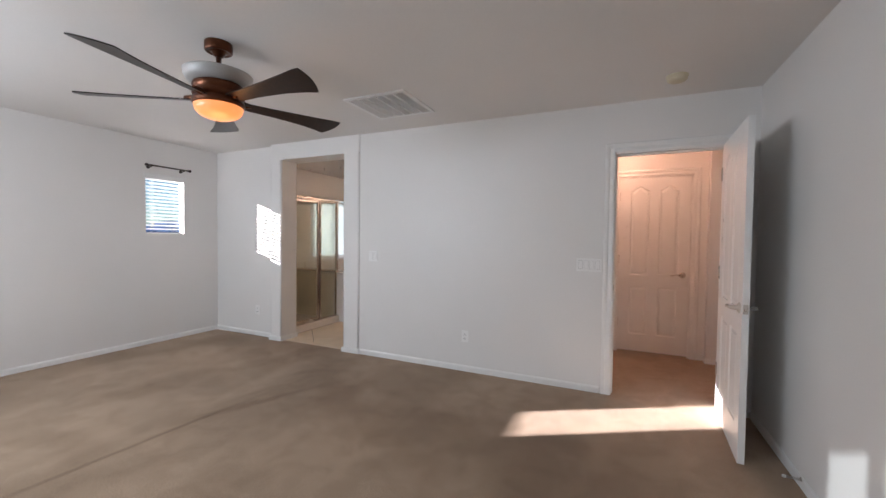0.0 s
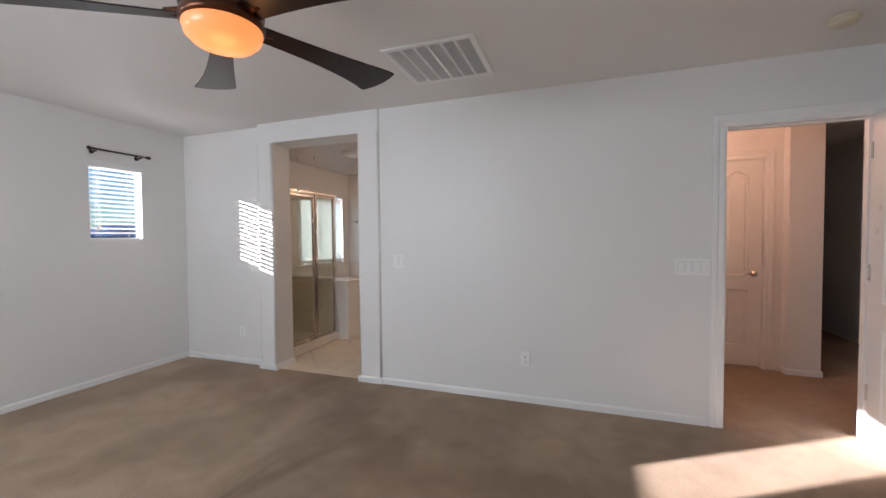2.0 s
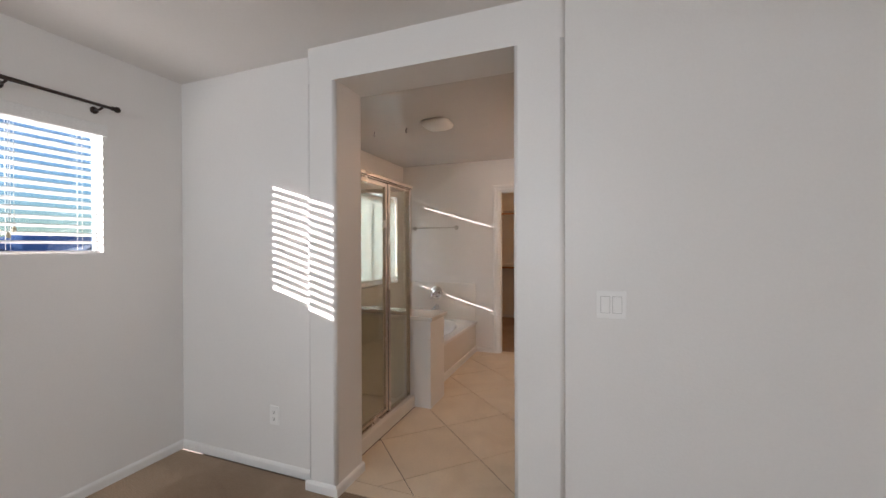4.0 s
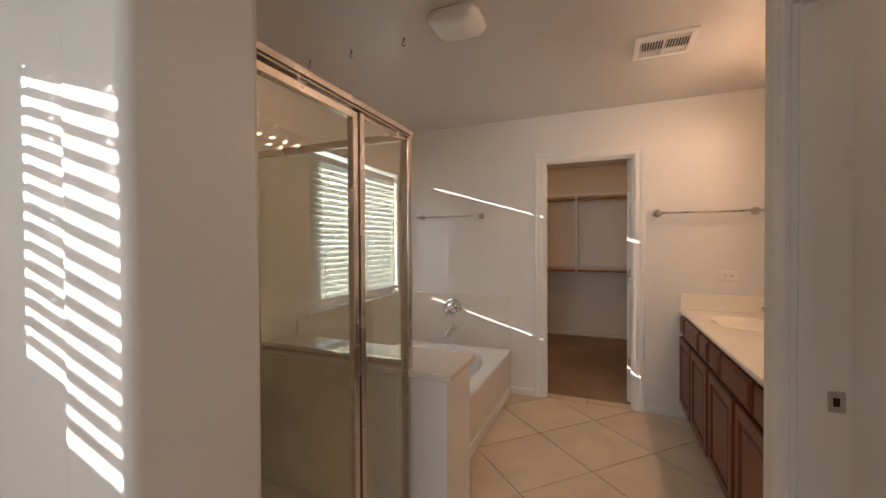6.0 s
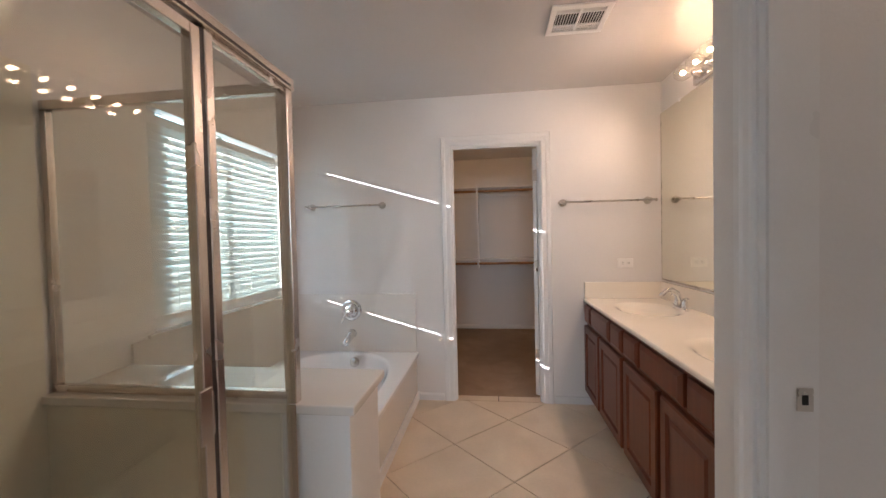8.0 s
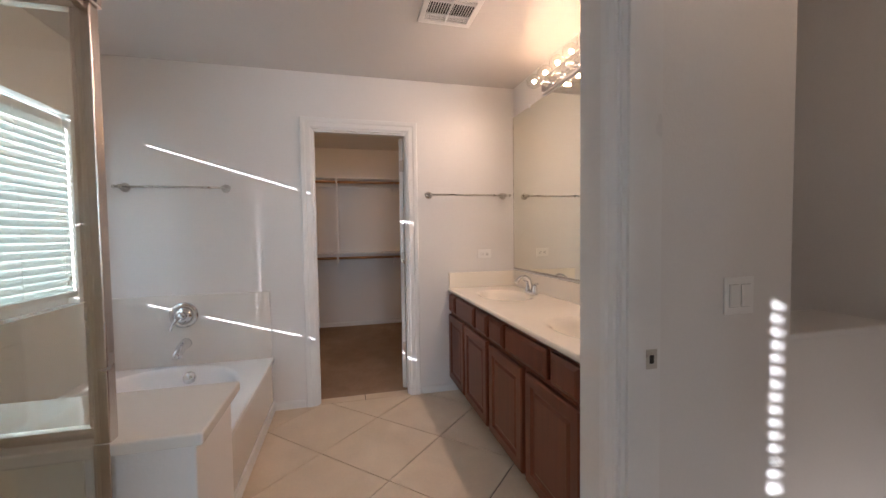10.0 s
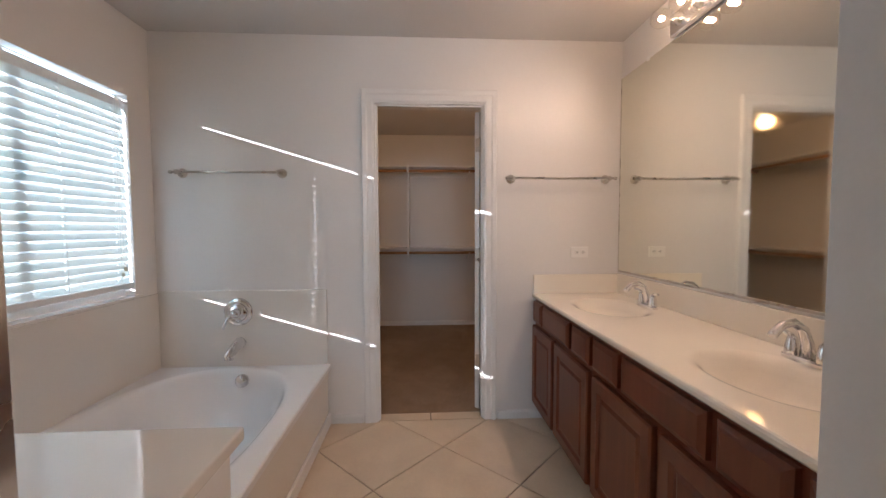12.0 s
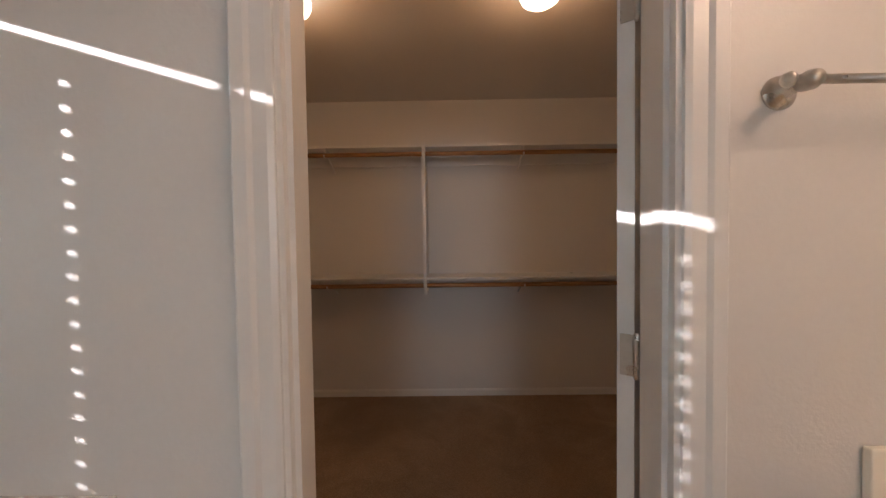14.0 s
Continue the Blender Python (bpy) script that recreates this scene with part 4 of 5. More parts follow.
# ---- vanity ----
VX, VF, VY0, VZ = XM, -2.345, 5.363, 0.80
vanity = thing("vanity_cabinet", (-2.07, 6.28, 0), "dark cherry wood double vanity cabinet with panel doors", "vanity cabinet")
part("body", box(nbm(), VF + 0.02, VY0, 0.095, VX - 0.002, YR - 0.002, 0.69, 0.002), CABINET, vanity)
part("face_frame", box(nbm(), VF, VY0, 0.095, VF + 0.02, YR - 0.002, VZ, 0.002), CABINET, vanity, "dark cherry face frame")
part("toe_kick", box(nbm(), VF + 0.075, VY0, 0, VX - 0.002, YR - 0.002, 0.095), CABINET, vanity, "recessed dark wood toe kick")


def cabinet_door(y0, y1, z0, z1):
    """A framed door with a recessed, raised-centre panel on the front of the vanity."""
    bm = nbm()
    x, t, fr = VF, 0.026, 0.052

    def ring(d, out):
        return [Vector((x - out, y, z)) for y, z in ((y0 + d, z0 + d), (y1 - d, z0 + d), (y1 - d, z1 - d), (y0 + d, z1 - d))]

    loft(bm, [ring(0, 0.0), ring(0, t - 0.006), ring(0.006, t), ring(fr, t), ring(fr + 0.008, t - 0.012), ring(fr + 0.020, t - 0.013), ring(fr + 0.034, t - 0.005)])
    return part("door", bm, CABINET, vanity, "dark cherry panel door")


def drawer_front(y0, y1, z0, z1):
    bm = nbm()
    x, t = VF, 0.026

    def ring(d, out):
        return [Vector((x - out, y, z)) for y, z in ((y0 + d, z0 + d), (y1 - d, z0 + d), (y1 - d, z1 - d), (y0 + d, z1 - d))]

    loft(bm, [ring(0, 0.0), ring(0, t - 0.010), ring(0.012, t - 0.003), ring(0.020, t)])
    return part("drawer_front", bm, CABINET, vanity, "dark cherry drawer front")


for y0, y1 in ((7.075, 7.238), (6.632, 7.045), (6.395, 6.592), (6.152, 6.358), (5.698, 6.122), (5.462, 5.662), (5.372, 5.432)):
    drawer_front(y0, y1, 0.655, 0.785)
for y0, y1 in ((6.862, 7.238), (6.398, 6.825), (5.925, 6.352), (5.455, 5.882)):
    cabinet_door(y0, y1, 0.115, 0.628)

counter = thing("countertop", (-2.08, 6.28, VZ), "cream cultured marble countertop with two moulded sinks", "countertop")
CF, CZ = -2.368, 0.832
bm = nbm()
CUT = 6.30
for y0, y1, yc in ((CUT, YR - 0.002, 6.80), (VY0, CUT, 5.81)):
    xc = -2.075
    loft(bm, [rect_loop(xc, yc, CF + 0.006, y0, VX, y1, CZ), oval(xc, yc, 0.200, 0.262, CZ, power=2.2), oval(xc, yc, 0.192, 0.252, CZ - 0.0006, power=2.2), oval(xc, yc, 0.184, 0.243, CZ - 0.002, power=2.2), oval(xc, yc, 0.174, 0.232, CZ - 0.005, power=2.2), oval(xc, yc, 0.163, 0.219, CZ - 0.011, power=2.2), oval(xc, yc, 0.150, 0.203, CZ - 0.024, power=2.2), oval(xc, yc, 0.136, 0.186, CZ - 0.046, power=2.2), oval(xc, yc, 0.117, 0.162, CZ - 0.075, power=2.2),
              oval(xc, yc, 0.09, 0.126, CZ - 0.098, power=2.1), oval(xc, yc, 0.055, 0.07, CZ - 0.113, power=2.0), oval(xc, yc, 0.024, 0.024, CZ - 0.122, power=2.0)], smooth=True)
bmesh.ops.remove_doubles(bm, verts=bm.verts[:], dist=0.0002)
part("slab", bm, COUNTER, counter)
b = nbm()
prof = [(CF + 0.006, CZ), (CF + 0.001, CZ - 0.003), (CF - 0.002, CZ - 0.010), (CF, CZ - 0.022), (CF + 0.008, CZ - 0.030), (CF + 0.03, CZ - 0.0315)]
loft(b, [[Vector((x, y, z)) for x, z in prof] for y in (VY0, YR - 0.002)], cap_first=True)
part("front_edge", b, COUNTER, counter)
part("backsplash", box(nbm(), VX - 0.018, VY0, CZ, VX - 0.001, YR - 0.003, CZ + 0.128, 0.004), COUNTER, counter, "cream marble backsplash")
part("side_splash", box(nbm(), CF + 0.004, YR - 0.020, CZ, VX - 0.018, YR - 0.002, CZ + 0.125, 0.004), COUNTER, counter, "cream marble side splash")
for yc in (6.80, 5.81):
    part("sink_drain", lathe(nbm(), [(0, 0.004), (0.008, 0.005), (0.020, 0.004), (0.023, 0.0), (0.023, -0.004)], (-2.075, yc, CZ - 0.121), (0, 0, 1), 20), CHROME, counter, "chrome sink drain")


def faucet(yc):
    x = -1.880
    root = thing("faucet", (x, yc, CZ), "chrome two-handle bathroom faucet", "faucet", "vanity faucets")
    b = nbm()
    loft(b, [oval(x, yc, 0.028, 0.082, CZ, power=2.6), oval(x, yc, 0.028, 0.082, CZ + 0.010, power=2.6), oval(x, yc, 0.023, 0.076, CZ + 0.016, power=2.6)], smooth=False)
    part("base", b, CHROME, root)
    b = nbm()
    tube(b, [(x, yc, CZ + 0.012), (x - 0.002, yc, CZ + 0.06), (x - 0.018, yc, CZ + 0.105), (x - 0.05, yc, CZ + 0.128), (x - 0.085, yc, CZ + 0.122), (x - 0.112, yc, CZ + 0.098), (x - 0.122, yc, CZ + 0.085)], [0.021, 0.0165, 0.0145, 0.0135, 0.013, 0.0135, 0.014], 16)
    part("spout", b, CHROME, root)
    for s in (-1, 1):
        y = yc + s * 0.052
        b = nbm()
        lathe(b, [(0.022, 0), (0.021, 0.02), (0.015, 0.048), (0.013, 0.056), (0, 0.060)], (x, y, CZ + 0.014), (0, 0, 1), 20)
        tube(b, [(x, y, CZ + 0.070), (x - 0.004, y + s * 0.025, CZ + 0.080), (x - 0.008, y + s * 0.058, CZ + 0.084)], [0.010, 0.008, 0.006], 12)
        part("handle", b, CHROME, root, "chrome lever handle")


faucet(6.772)
faucet(5.90)

mirror = thing("wall_mirror", (XM, 6.28, 0.98), "large frameless wall mirror over the vanity", "mirror")
part("glass", box(nbm(), XM - 0.007, VY0 + 0.012, 0.982, XM - 0.001, YR - 0.006, 2.215), MIRROR, mirror)
part("bottom_channel", box(nbm(), XM - 0.010, VY0 + 0.012, 0.971, XM - 0.001, YR - 0.006, 0.9815, 0.001), NICKEL, mirror, "satin metal bottom channel")
part("edge_strip", box(nbm(), XM - 0.009, YR - 0.0055, 0.9815, XM - 0.001, YR - 0.002, 2.215), NICKEL, mirror, "thin metal edge")
for y in (6.95, 6.28, 5.6):
    part("clip", box(nbm(), XM - 0.012, y - 0.012, 2.205, XM - 0.001, y + 0.012, 2.226, 0.002), PLASTIC, mirror, "clear mirror clip")

light_bar = thing("vanity_light", (XM, 6.29, BULB_Z), "polished vanity light bar with six clear globe bulbs", "vanity light")
part("backplate", box(nbm(), XM - 0.032, 5.845, BULB_Z - 0.055, XM - 0.001, 6.73, BULB_Z + 0.055, 0.006, 3), CHROME, light_bar, "polished chrome backplate")
for yb in BULB_YS:
    sock = part("socket", lathe(nbm(), [(0, 0), (0.030, 0), (0.030, 0.004), (0.021, 0.010), (0.019, 0.034), (0.016, 0.040), (0, 0.041)], (XM - 0.032, yb, BULB_Z), (-1, 0, 0), 20), CHROME, light_bar)
    g = part("bulb", lathe(nbm(), [(0.014, 0.03), (0.018, 0.042), (0.034, 0.058), (0.043, 0.078), (0.046, 0.096), (0.043, 0.114), (0.032, 0.132), (0.016, 0.141), (0, 0.143)], (XM - 0.032, yb, BULB_Z), (-1, 0, 0), 24), BULB, light_bar, "clear globe bulb, lit")
    g.visible_shadow = False
    f = part("filament", lathe(nbm(), [(0, -0.014), (0.010, -0.010), (0.013, 0), (0.010, 0.010), (0, 0.014)], (XM - 0.125, yb, BULB_Z), (-1, 0, 0), 12), FILAMENT, g, "glowing filament")


# ---- bedroom: ceiling fan ----
FX, FY = -1.968, 2.188
fan = thing("ceiling_fan", (FX, FY, H), "five-blade ceiling fan, dark wood blades, bronze motor, lit amber bowl", "ceiling fan")
part("canopy", lathe(nbm(), [(0.0, 0), (0.073, 0), (0.075, -0.006), (0.075, -0.046), (0.071, -0.052), (0.062, -0.054), (0.058, -0.050), (0.036, -0.054), (0.033, -0.066), (0.026, -0.070), (0.022, -0.080), (0, -0.080)], (FX, FY, H), (0, 0, 1), 40), BRONZE, fan, "bronze ceiling canopy")
part("downrod", tube(nbm(), [(FX, FY, H - 0.07), (FX, FY, 2.17)], 0.0145, 18), BRONZE, fan)
part("dish", lathe(nbm(), [(0.05, 2.201), (0.13, 2.203), (0.160, 2.211), (0.177, 2.229), (0.184, 2.257), (0.185, 2.267), (0.180, 2.267), (0.172, 2.233), (0.155, 2.217), (0.12, 2.210), (0.03, 2.207)], (FX, FY, 0), (0, 0, 1), 48), DISH, fan, "frosted white glass uplight dish")
part("motor_housing", lathe(nbm(), [(0, 2.208), (0.122, 2.208), (0.134, 2.201), (0.139, 2.185), (0.133, 2.165), (0.129, 2.161), (0.137, 2.155), (0.139, 2.137), (0.133, 2.123), (0.128, 2.119), (0.137, 2.113), (0.141, 2.097), (0.139, 2.083), (0.129, 2.077), (0, 2.077)], (FX, FY, 0), (0, 0, 1), 48), BRONZE, fan, "bronze motor housing")
part("light_bowl", lathe(nbm(), [(0.130, 2.079), (0.132, 2.073), (0.124, 2.045), (0.102, 2.023), (0.067, 2.009), (0.03, 2.003), (0, 2.002)], (FX, FY, 0), (0, 0, 1), 48), AMBER, fan, "glowing amber glass bowl")


def blade_mesh(angle):
    """A thin pitched blade that flares towards a slanted, bowed tip."""
    bm = nbm()
    rows = []
    n = 16
    pitch = radians(-13)
    ca, sa = math.cos(angle), math.sin(angle)
    for k in range(n + 1):
        u = k / n
        r = 0.11 + 0.668 * u
        half = 0.040 + 0.010 * u + 0.052 * u ** 2.2
        if u > 0.9:
            half *= 1 - 0.07 * ((u - 0.9) / 0.1) ** 2
        lead = 0.02 * u ** 3
        loop = []
        for side, zt in ((range(-3, 4), -0.003), (range(3, -4, -1), 0.003)):
            for q in side:
                s = q / 3
                w = s * half + lead
                rr = r - (0.026 * (s + 1) + 0.022 * s * s) * u ** 5
                wx = w * math.cos(pitch)
                loop.append(Vector((FX + rr * ca - wx * sa, FY + rr * sa + wx * ca, 2.112 + w * math.sin(pitch) + zt)))
        rows.append(loop)
    loft(bm, rows, cap_first=True)
    return bm


for k in range(5):
    a = radians(-4 + 72 * k)
    bl = part("blade", blade_mesh(a), BLADE, fan, "dark walnut fan blade with a flared tip")
    b = nbm()
    tube(b, [(FX + 0.10 * math.cos(a), FY + 0.10 * math.sin(a), 2.122), (FX + 0.19 * math.cos(a), FY + 0.19 * math.sin(a), 2.122)], [0.026, 0.012], 10)
    part("blade_iron", b, BRONZE, bl)


# ---- ceiling fixtures ----
vent = thing("return_air_grille", (-1.59, 3.5, H), "white return air grille with louvred columns", "air grille")
vx0, vx1, vy0, vy1 = -1.885, -1.305, 3.215, 3.775
fr = nbm()
for x0, y0, x1, y1 in ((vx0, vy0, vx1, vy0 + 0.035), (vx0, vy1 - 0.035, vx1, vy1), (vx0, vy0 + 0.035, vx0 + 0.035, vy1 - 0.035), (vx1 - 0.035, vy0 + 0.035, vx1, vy1 - 0.035)):
    box(fr, x0, y0, H - 0.012, x1, y1, H - 0.0005, 0.003)
part("frame", fr, TRIM, vent)
part("filter", box(nbm(), vx0 + 0.035, vy0 + 0.035, H - 0.0035, vx1 - 0.035, vy1 - 0.035, H - 0.0006), VENTGREY, vent, "grey filter behind the louvres")
for k in range(1, 6):
    x = vx0 + 0.035 + (vx1 - vx0 - 0.07) * k / 6
    part("divider", box(nbm(), x - 0.008, vy0 + 0.035, H - 0.011, x + 0.008, vy1 - 0.035, H - 0.0036), TRIM, vent)
me = finish("louvre", box(nbm(), -(vx1 - vx0) / 2 + 0.036, -0.0012, -0.005, (vx1 - vx0) / 2 - 0.036, 0.0012, 0.002), TRIM, (0, 0, 0))
for k in range(32):
    ob = new("louvre", me)
    ob.parent = vent
    ob.matrix_basis = pose((vx0 + vx1) / 2 + 1.59, vy0 + 0.043 + k * 0.0153 - 3.5, -0.006, -32)

reg = thing("supply_register", (-2.6, 6.27, H), "white ceiling register with slotted vanes", "air register")
rx0, rx1, ry0, ry1 = -2.75, -2.45, 6.13, 6.41
fr = nbm()
for x0, y0, x1, y1 in ((rx0, ry0, rx1, ry0 + 0.035), (rx0, ry1 - 0.035, rx1, ry1), (rx0, ry0 + 0.035, rx0 + 0.03, ry1 - 0.035), (rx1 - 0.03, ry0 + 0.035, rx1, ry1 - 0.035), (-2.606, ry0 + 0.035, -2.594, ry1 - 0.035), (rx0 + 0.03, 6.195, rx1 - 0.03, 6.205), (rx0 + 0.03, 6.315, rx1 - 0.03, 6.325)):
    box(fr, x0, y0, H - 0.010, x1, y1, H - 0.0005, 0.002)
part("frame", fr, TRIM, reg)
part("duct", box(nbm(), rx0 + 0.03, ry0 + 0.035, H - 0.002, rx1 - 0.03, ry1 - 0.035, H - 0.0006), HOLE, reg, "dark duct opening")
me = finish("vane", box(nbm(), -0.0025, -0.055, -0.004, 0.0025, 0.055, 0.003), TRIM, (0, 0, 0))
for half in (-2.72, -2.594):
    for k in range(9):
        ob = new("vane", me)
        ob.parent = reg
        ob.matrix_basis = pose(half + 0.007 + k * 0.0135 + 2.6, 6.26 - 6.27, -0.006, 0, 25, 0)
for y in (6.172, 6.181, 6.190, 6.334, 6.344, 6.354, 6.364):
    part("cross_vane", box(nbm(), rx0 + 0.03, y - 0.0018, H - 0.0055, rx1 - 0.03, y + 0.0018, H - 0.0025), TRIM, reg)

exh = thing("exhaust_fan_cover", (-3.58, 5.61, H), "white pillow-shaped bathroom exhaust fan cover", "exhaust fan")
lo = []
for r, z in ((0.128, H - 0.001), (0.132, H - 0.012), (0.120, H - 0.034), (0.09, H - 0.050), (0.04, H - 0.057)):
    lo.append([Vector((-3.58 + p.x, 5.61 + p.y, z)) for p in oval(0, 0, r, r, 0, 40, 3.6)])
bm = nbm()
loft(bm, lo, smooth=True)
part("cover", bm, PLASTIC, exh)
part("grille", box(nbm(), -3.64, 5.70, H - 0.030, -3.52, 5.7405, H - 0.010, 0.004), VENTGREY, exh, "perforated grey intake")

smoke = thing("smoke_detector", (0.56, 3.75, H), "round aged ivory smoke detector", "smoke detector")
part("base", lathe(nbm(), [(0, 0), (0.068, 0), (0.068, -0.008), (0.062, -0.012), (0, -0.012)], (0.56, 3.75, H), (0, 0, 1), 32), IVORY, smoke)
part("cover", lathe(nbm(), [(0.062, -0.012), (0.062, -0.026), (0.055, -0.036), (0.030, -0.042), (0, -0.043)], (0.56, 3.75, H), (0, 0, 1), 32), IVORY, smoke)

for x in (-4.535, -4.237, -3.9):
    hook = thing("ceiling_hook", (x, 5.65, H), "small dark screw hook in the ceiling", "hook", "ceiling hooks")
    b = nbm()
    pts = [(x, 5.65, H), (x, 5.65, H - 0.018)] + [(x - 0.011 * math.sin(a), 5.65, H - 0.030 + 0.012 * math.cos(a)) for a in [radians(q) for q in range(-20, 250, 27)]]
    part("wire", tube(b, pts, 0.0022, 7), DARKROD, hook)
    part("collar", lathe(nbm(), [(0, -0.006), (0.006, -0.006), (0.004, 0.0), (0, 0.0)], (x, 5.65, H - 0.0005), (0, 0, 1), 12), DARKROD, hook)


strike2 = thing("strike_plate", (0.184, 4.20, 0.91), "satin metal strike plate in the bedroom door frame", "strike plate")
part("plate", box(nbm(), 0.183, 4.186, 0.882, 0.1865, 4.216, 0.938, 0.001), NICKEL, strike2)
part("latch_hole", box(nbm(), 0.1862, 4.194, 0.898, 0.1875, 4.208, 0.922), HOLE, strike2, "dark latch hole")
# each unseen south opening gets an added sheet that dims its sun patch
for n_, (wx0, wx1, wz0, wz1) in enumerate(SOUTH):
    sw = thing(f"window_{n_ + 3}", ((wx0 + wx1) / 2, YS - 0.03, wz0), "high bedroom window with an added sun-dimming sheet", "window", kind="structure")
    part("screen", box(nbm(), wx0, YS - 0.045, wz0, wx1, YS - 0.041, wz1), SUN_DIMMER, sw, "added grey sheet that dims the sun")


# ---- electrical plates ----
def plate(name, at, axis, w, h, label, gangs=1, kind="switch", flat=False):
    """A wall plate with rocker switches or a duplex outlet; axis: the outward way, ('x' or 'y', sign)."""
    root = thing(name, at, label, "outlet" if kind == "outlet" else "light switch")
    ax, s = axis

    def b(u0, u1, z0, z1, d0, d1, bev=0.0):
        bm = nbm()
        if ax == "y":
            box(bm, at[0] + u0, at[1] + s * d0, at[2] + z0, at[0] + u1, at[1] + s * d1, at[2] + z1, bev)
        else:
            box(bm, at[0] + s * d0, at[1] + u0, at[2] + z0, at[0] + s * d1, at[1] + u1, at[2] + z1, bev)
        return bm

    part("cover_plate", b(-w / 2, w / 2, -h / 2, h / 2, 0.0, 0.007, 0.003), PLASTIC, root)
    if kind == "switch":
        for k in range(gangs):
            u = (k - (gangs - 1) / 2) * 0.046
            # a thin grey border, its colour standing in for the gap's shadow
            part("rocker_gap", b(u - 0.0185, u + 0.0185, -0.0355, 0.0355, 0.006, 0.0074), GAP_SHADE, root, "grey border painted as the shade round the rocker")
            part("rocker", b(u - 0.0165, u + 0.0165, -0.0335, 0.0335, 0.007, 0.0105, 0.0015), PLASTIC, root)
    else:
        for k in (-1, 1):
            u0, z0 = (k * 0.020, 0) if flat else (0, k * 0.020)
            face = part("receptacle", b(u0 - 0.016, u0 + 0.016, z0 - 0.0145, z0 + 0.0145, 0.007, 0.0085, 0.001), TRIM, root)
            for du in (-0.006, 0.006):
                if flat:
                    part("slot", b(u0 - 0.004, u0 + 0.004, z0 + du - 0.001, z0 + du + 0.001, 0.0085, 0.0092), HOLE, face)
                else:
                    part("slot", b(u0 + du - 0.001, u0 + du + 0.001, z0 - 0.002, z0 + 0.006, 0.0085, 0.0092), HOLE, face)
            part("ground_hole", b(u0 - 0.0025 + (0.009 if flat else 0), u0 + 0.0025 + (0.009 if flat else 0), z0 - (0.0025 if flat else 0.010), z0 + (0.0025 if flat else -0.005), 0.0085, 0.0092), HOLE, face)
    return root


plate("light_switch", (-2.236, YN, 1.107), ("y", -1), 0.115, 0.115, "white two-gang rocker switch", 2)
plate("light_switch", (-0.012, YN, 1.098), ("y", -1), 0.208, 0.115, "white four-gang rocker switch", 4)
plate("light_switch", (-1.99, 5.19, 1.07), ("y", -1), 0.115, 0.115, "white two-gang rocker switch in the toilet room", 2)
plate("wall_outlet", (-1.146, YN, 0.345), ("y", -1), 0.07, 0.115, "white duplex outlet on the bedroom wall", kind="outlet")
plate("wall_outlet", (-4.10, YA, 0.338), ("y", -1), 0.07, 0.115, "white duplex outlet beside the bathroom opening", kind="outlet")
plate("wall_outlet", (-2.06, YR, 1.10), ("y", -1), 0.115, 0.07, "white sideways duplex outlet above the vanity", kind="outlet", flat=True)

stop = thing("door_stop", (XE, 3.27, 0.05), "springy nickel door stop on the baseboard", "door stop")
b = nbm()
tube(b, [(XE - 0.012 - 0.065 * k / 90, 3.27 + 0.006 * math.cos(k * 0.9), 0.05 + 0.006 * math.sin(k * 0.9)) for k in range(91)], 0.0014, 5)
part("spring", b, NICKEL, stop)
part("tip", lathe(nbm(), [(0, 0), (0.008, 0), (0.009, 0.012), (0.006, 0.016), (0, 0.016)], (XE - 0.076, 3.27, 0.05), (-1, 0, 0), 12), PLASTIC, stop, "white rubber tip")
part("flange", lathe(nbm(), [(0, 0), (0.010, 0), (0.010, 0.004), (0, 0.006)], (XE - 0.012, 3.27, 0.05), (-1, 0, 0), 12), NICKEL, stop)


# ---- closet ----
def closet_tier(z):
    y = 9.78
    shelf = thing("closet_shelf", (-3.1, y, z), "long white closet shelf with a wooden hanging rod", "closet shelf", "closet shelves")
    part("board", box(nbm(), -4.75, y - 0.32, z + 0.045, -1.52, y - 0.002, z + 0.063, 0.002), TRIM, shelf, "white shelf board")
    part("cleat", box(nbm(), -4.75, y - 0.020, z - 0.045, -1.52, y - 0.002, z + 0.045, 0.002), TRIM, shelf, "white wall cleat")
    part("rod", tube(nbm(), [(-4.75, y - 0.29, z), (-1.52, y - 0.29, z)], 0.0165, 16), RODWOOD, shelf, "varnished wooden rod")
    for x in (-4.0, -2.51):
        b = nbm()
        box(b, x - 0.012, y - 0.30, z + 0.032, x + 0.012, y - 0.02, z + 0.044)
        tube(b, [(x, y - 0.03, z - 0.09), (x, y - 0.29, z + 0.03)], 0.006, 8)
        tube(b, [(x, y - 0.29 - 0.021 * math.cos(a), z - 0.021 * math.sin(a)) for a in (0, 0.5, 1.0, 1.57, 2.1, 2.6, 3.14)], 0.005, 8)
        part("bracket", b, TRIM, shelf, "white metal rod bracket")


closet_tier(1.955)
closet_tier(0.965)
for z in (1.955, 0.965):
    x, y0, y1 = -4.75, 7.60, 9.455
    shelf = thing("closet_shelf", (x, 8.5, z), "white side-wall closet shelf with a wooden hanging rod", "closet shelf", "closet shelves")
    part("board", box(nbm(), x + 0.002, y0, z + 0.045, x + 0.32, y1, z + 0.063, 0.002), TRIM, shelf, "white shelf board")
    part("cleat", box(nbm(), x + 0.002, y0, z - 0.045, x + 0.020, y1, z + 0.0445, 0.002), TRIM, shelf, "white wall cleat")
    part("rod", tube(nbm(), [(x + 0.29, y0, z), (x + 0.29, y1 + 0.016, z)], 0.0165, 16), RODWOOD, shelf, "varnished wooden rod")
closet_post = thing("closet_divider", (-3.257, 9.48, 0.92), "white upright board between the closet rods", "closet divider")
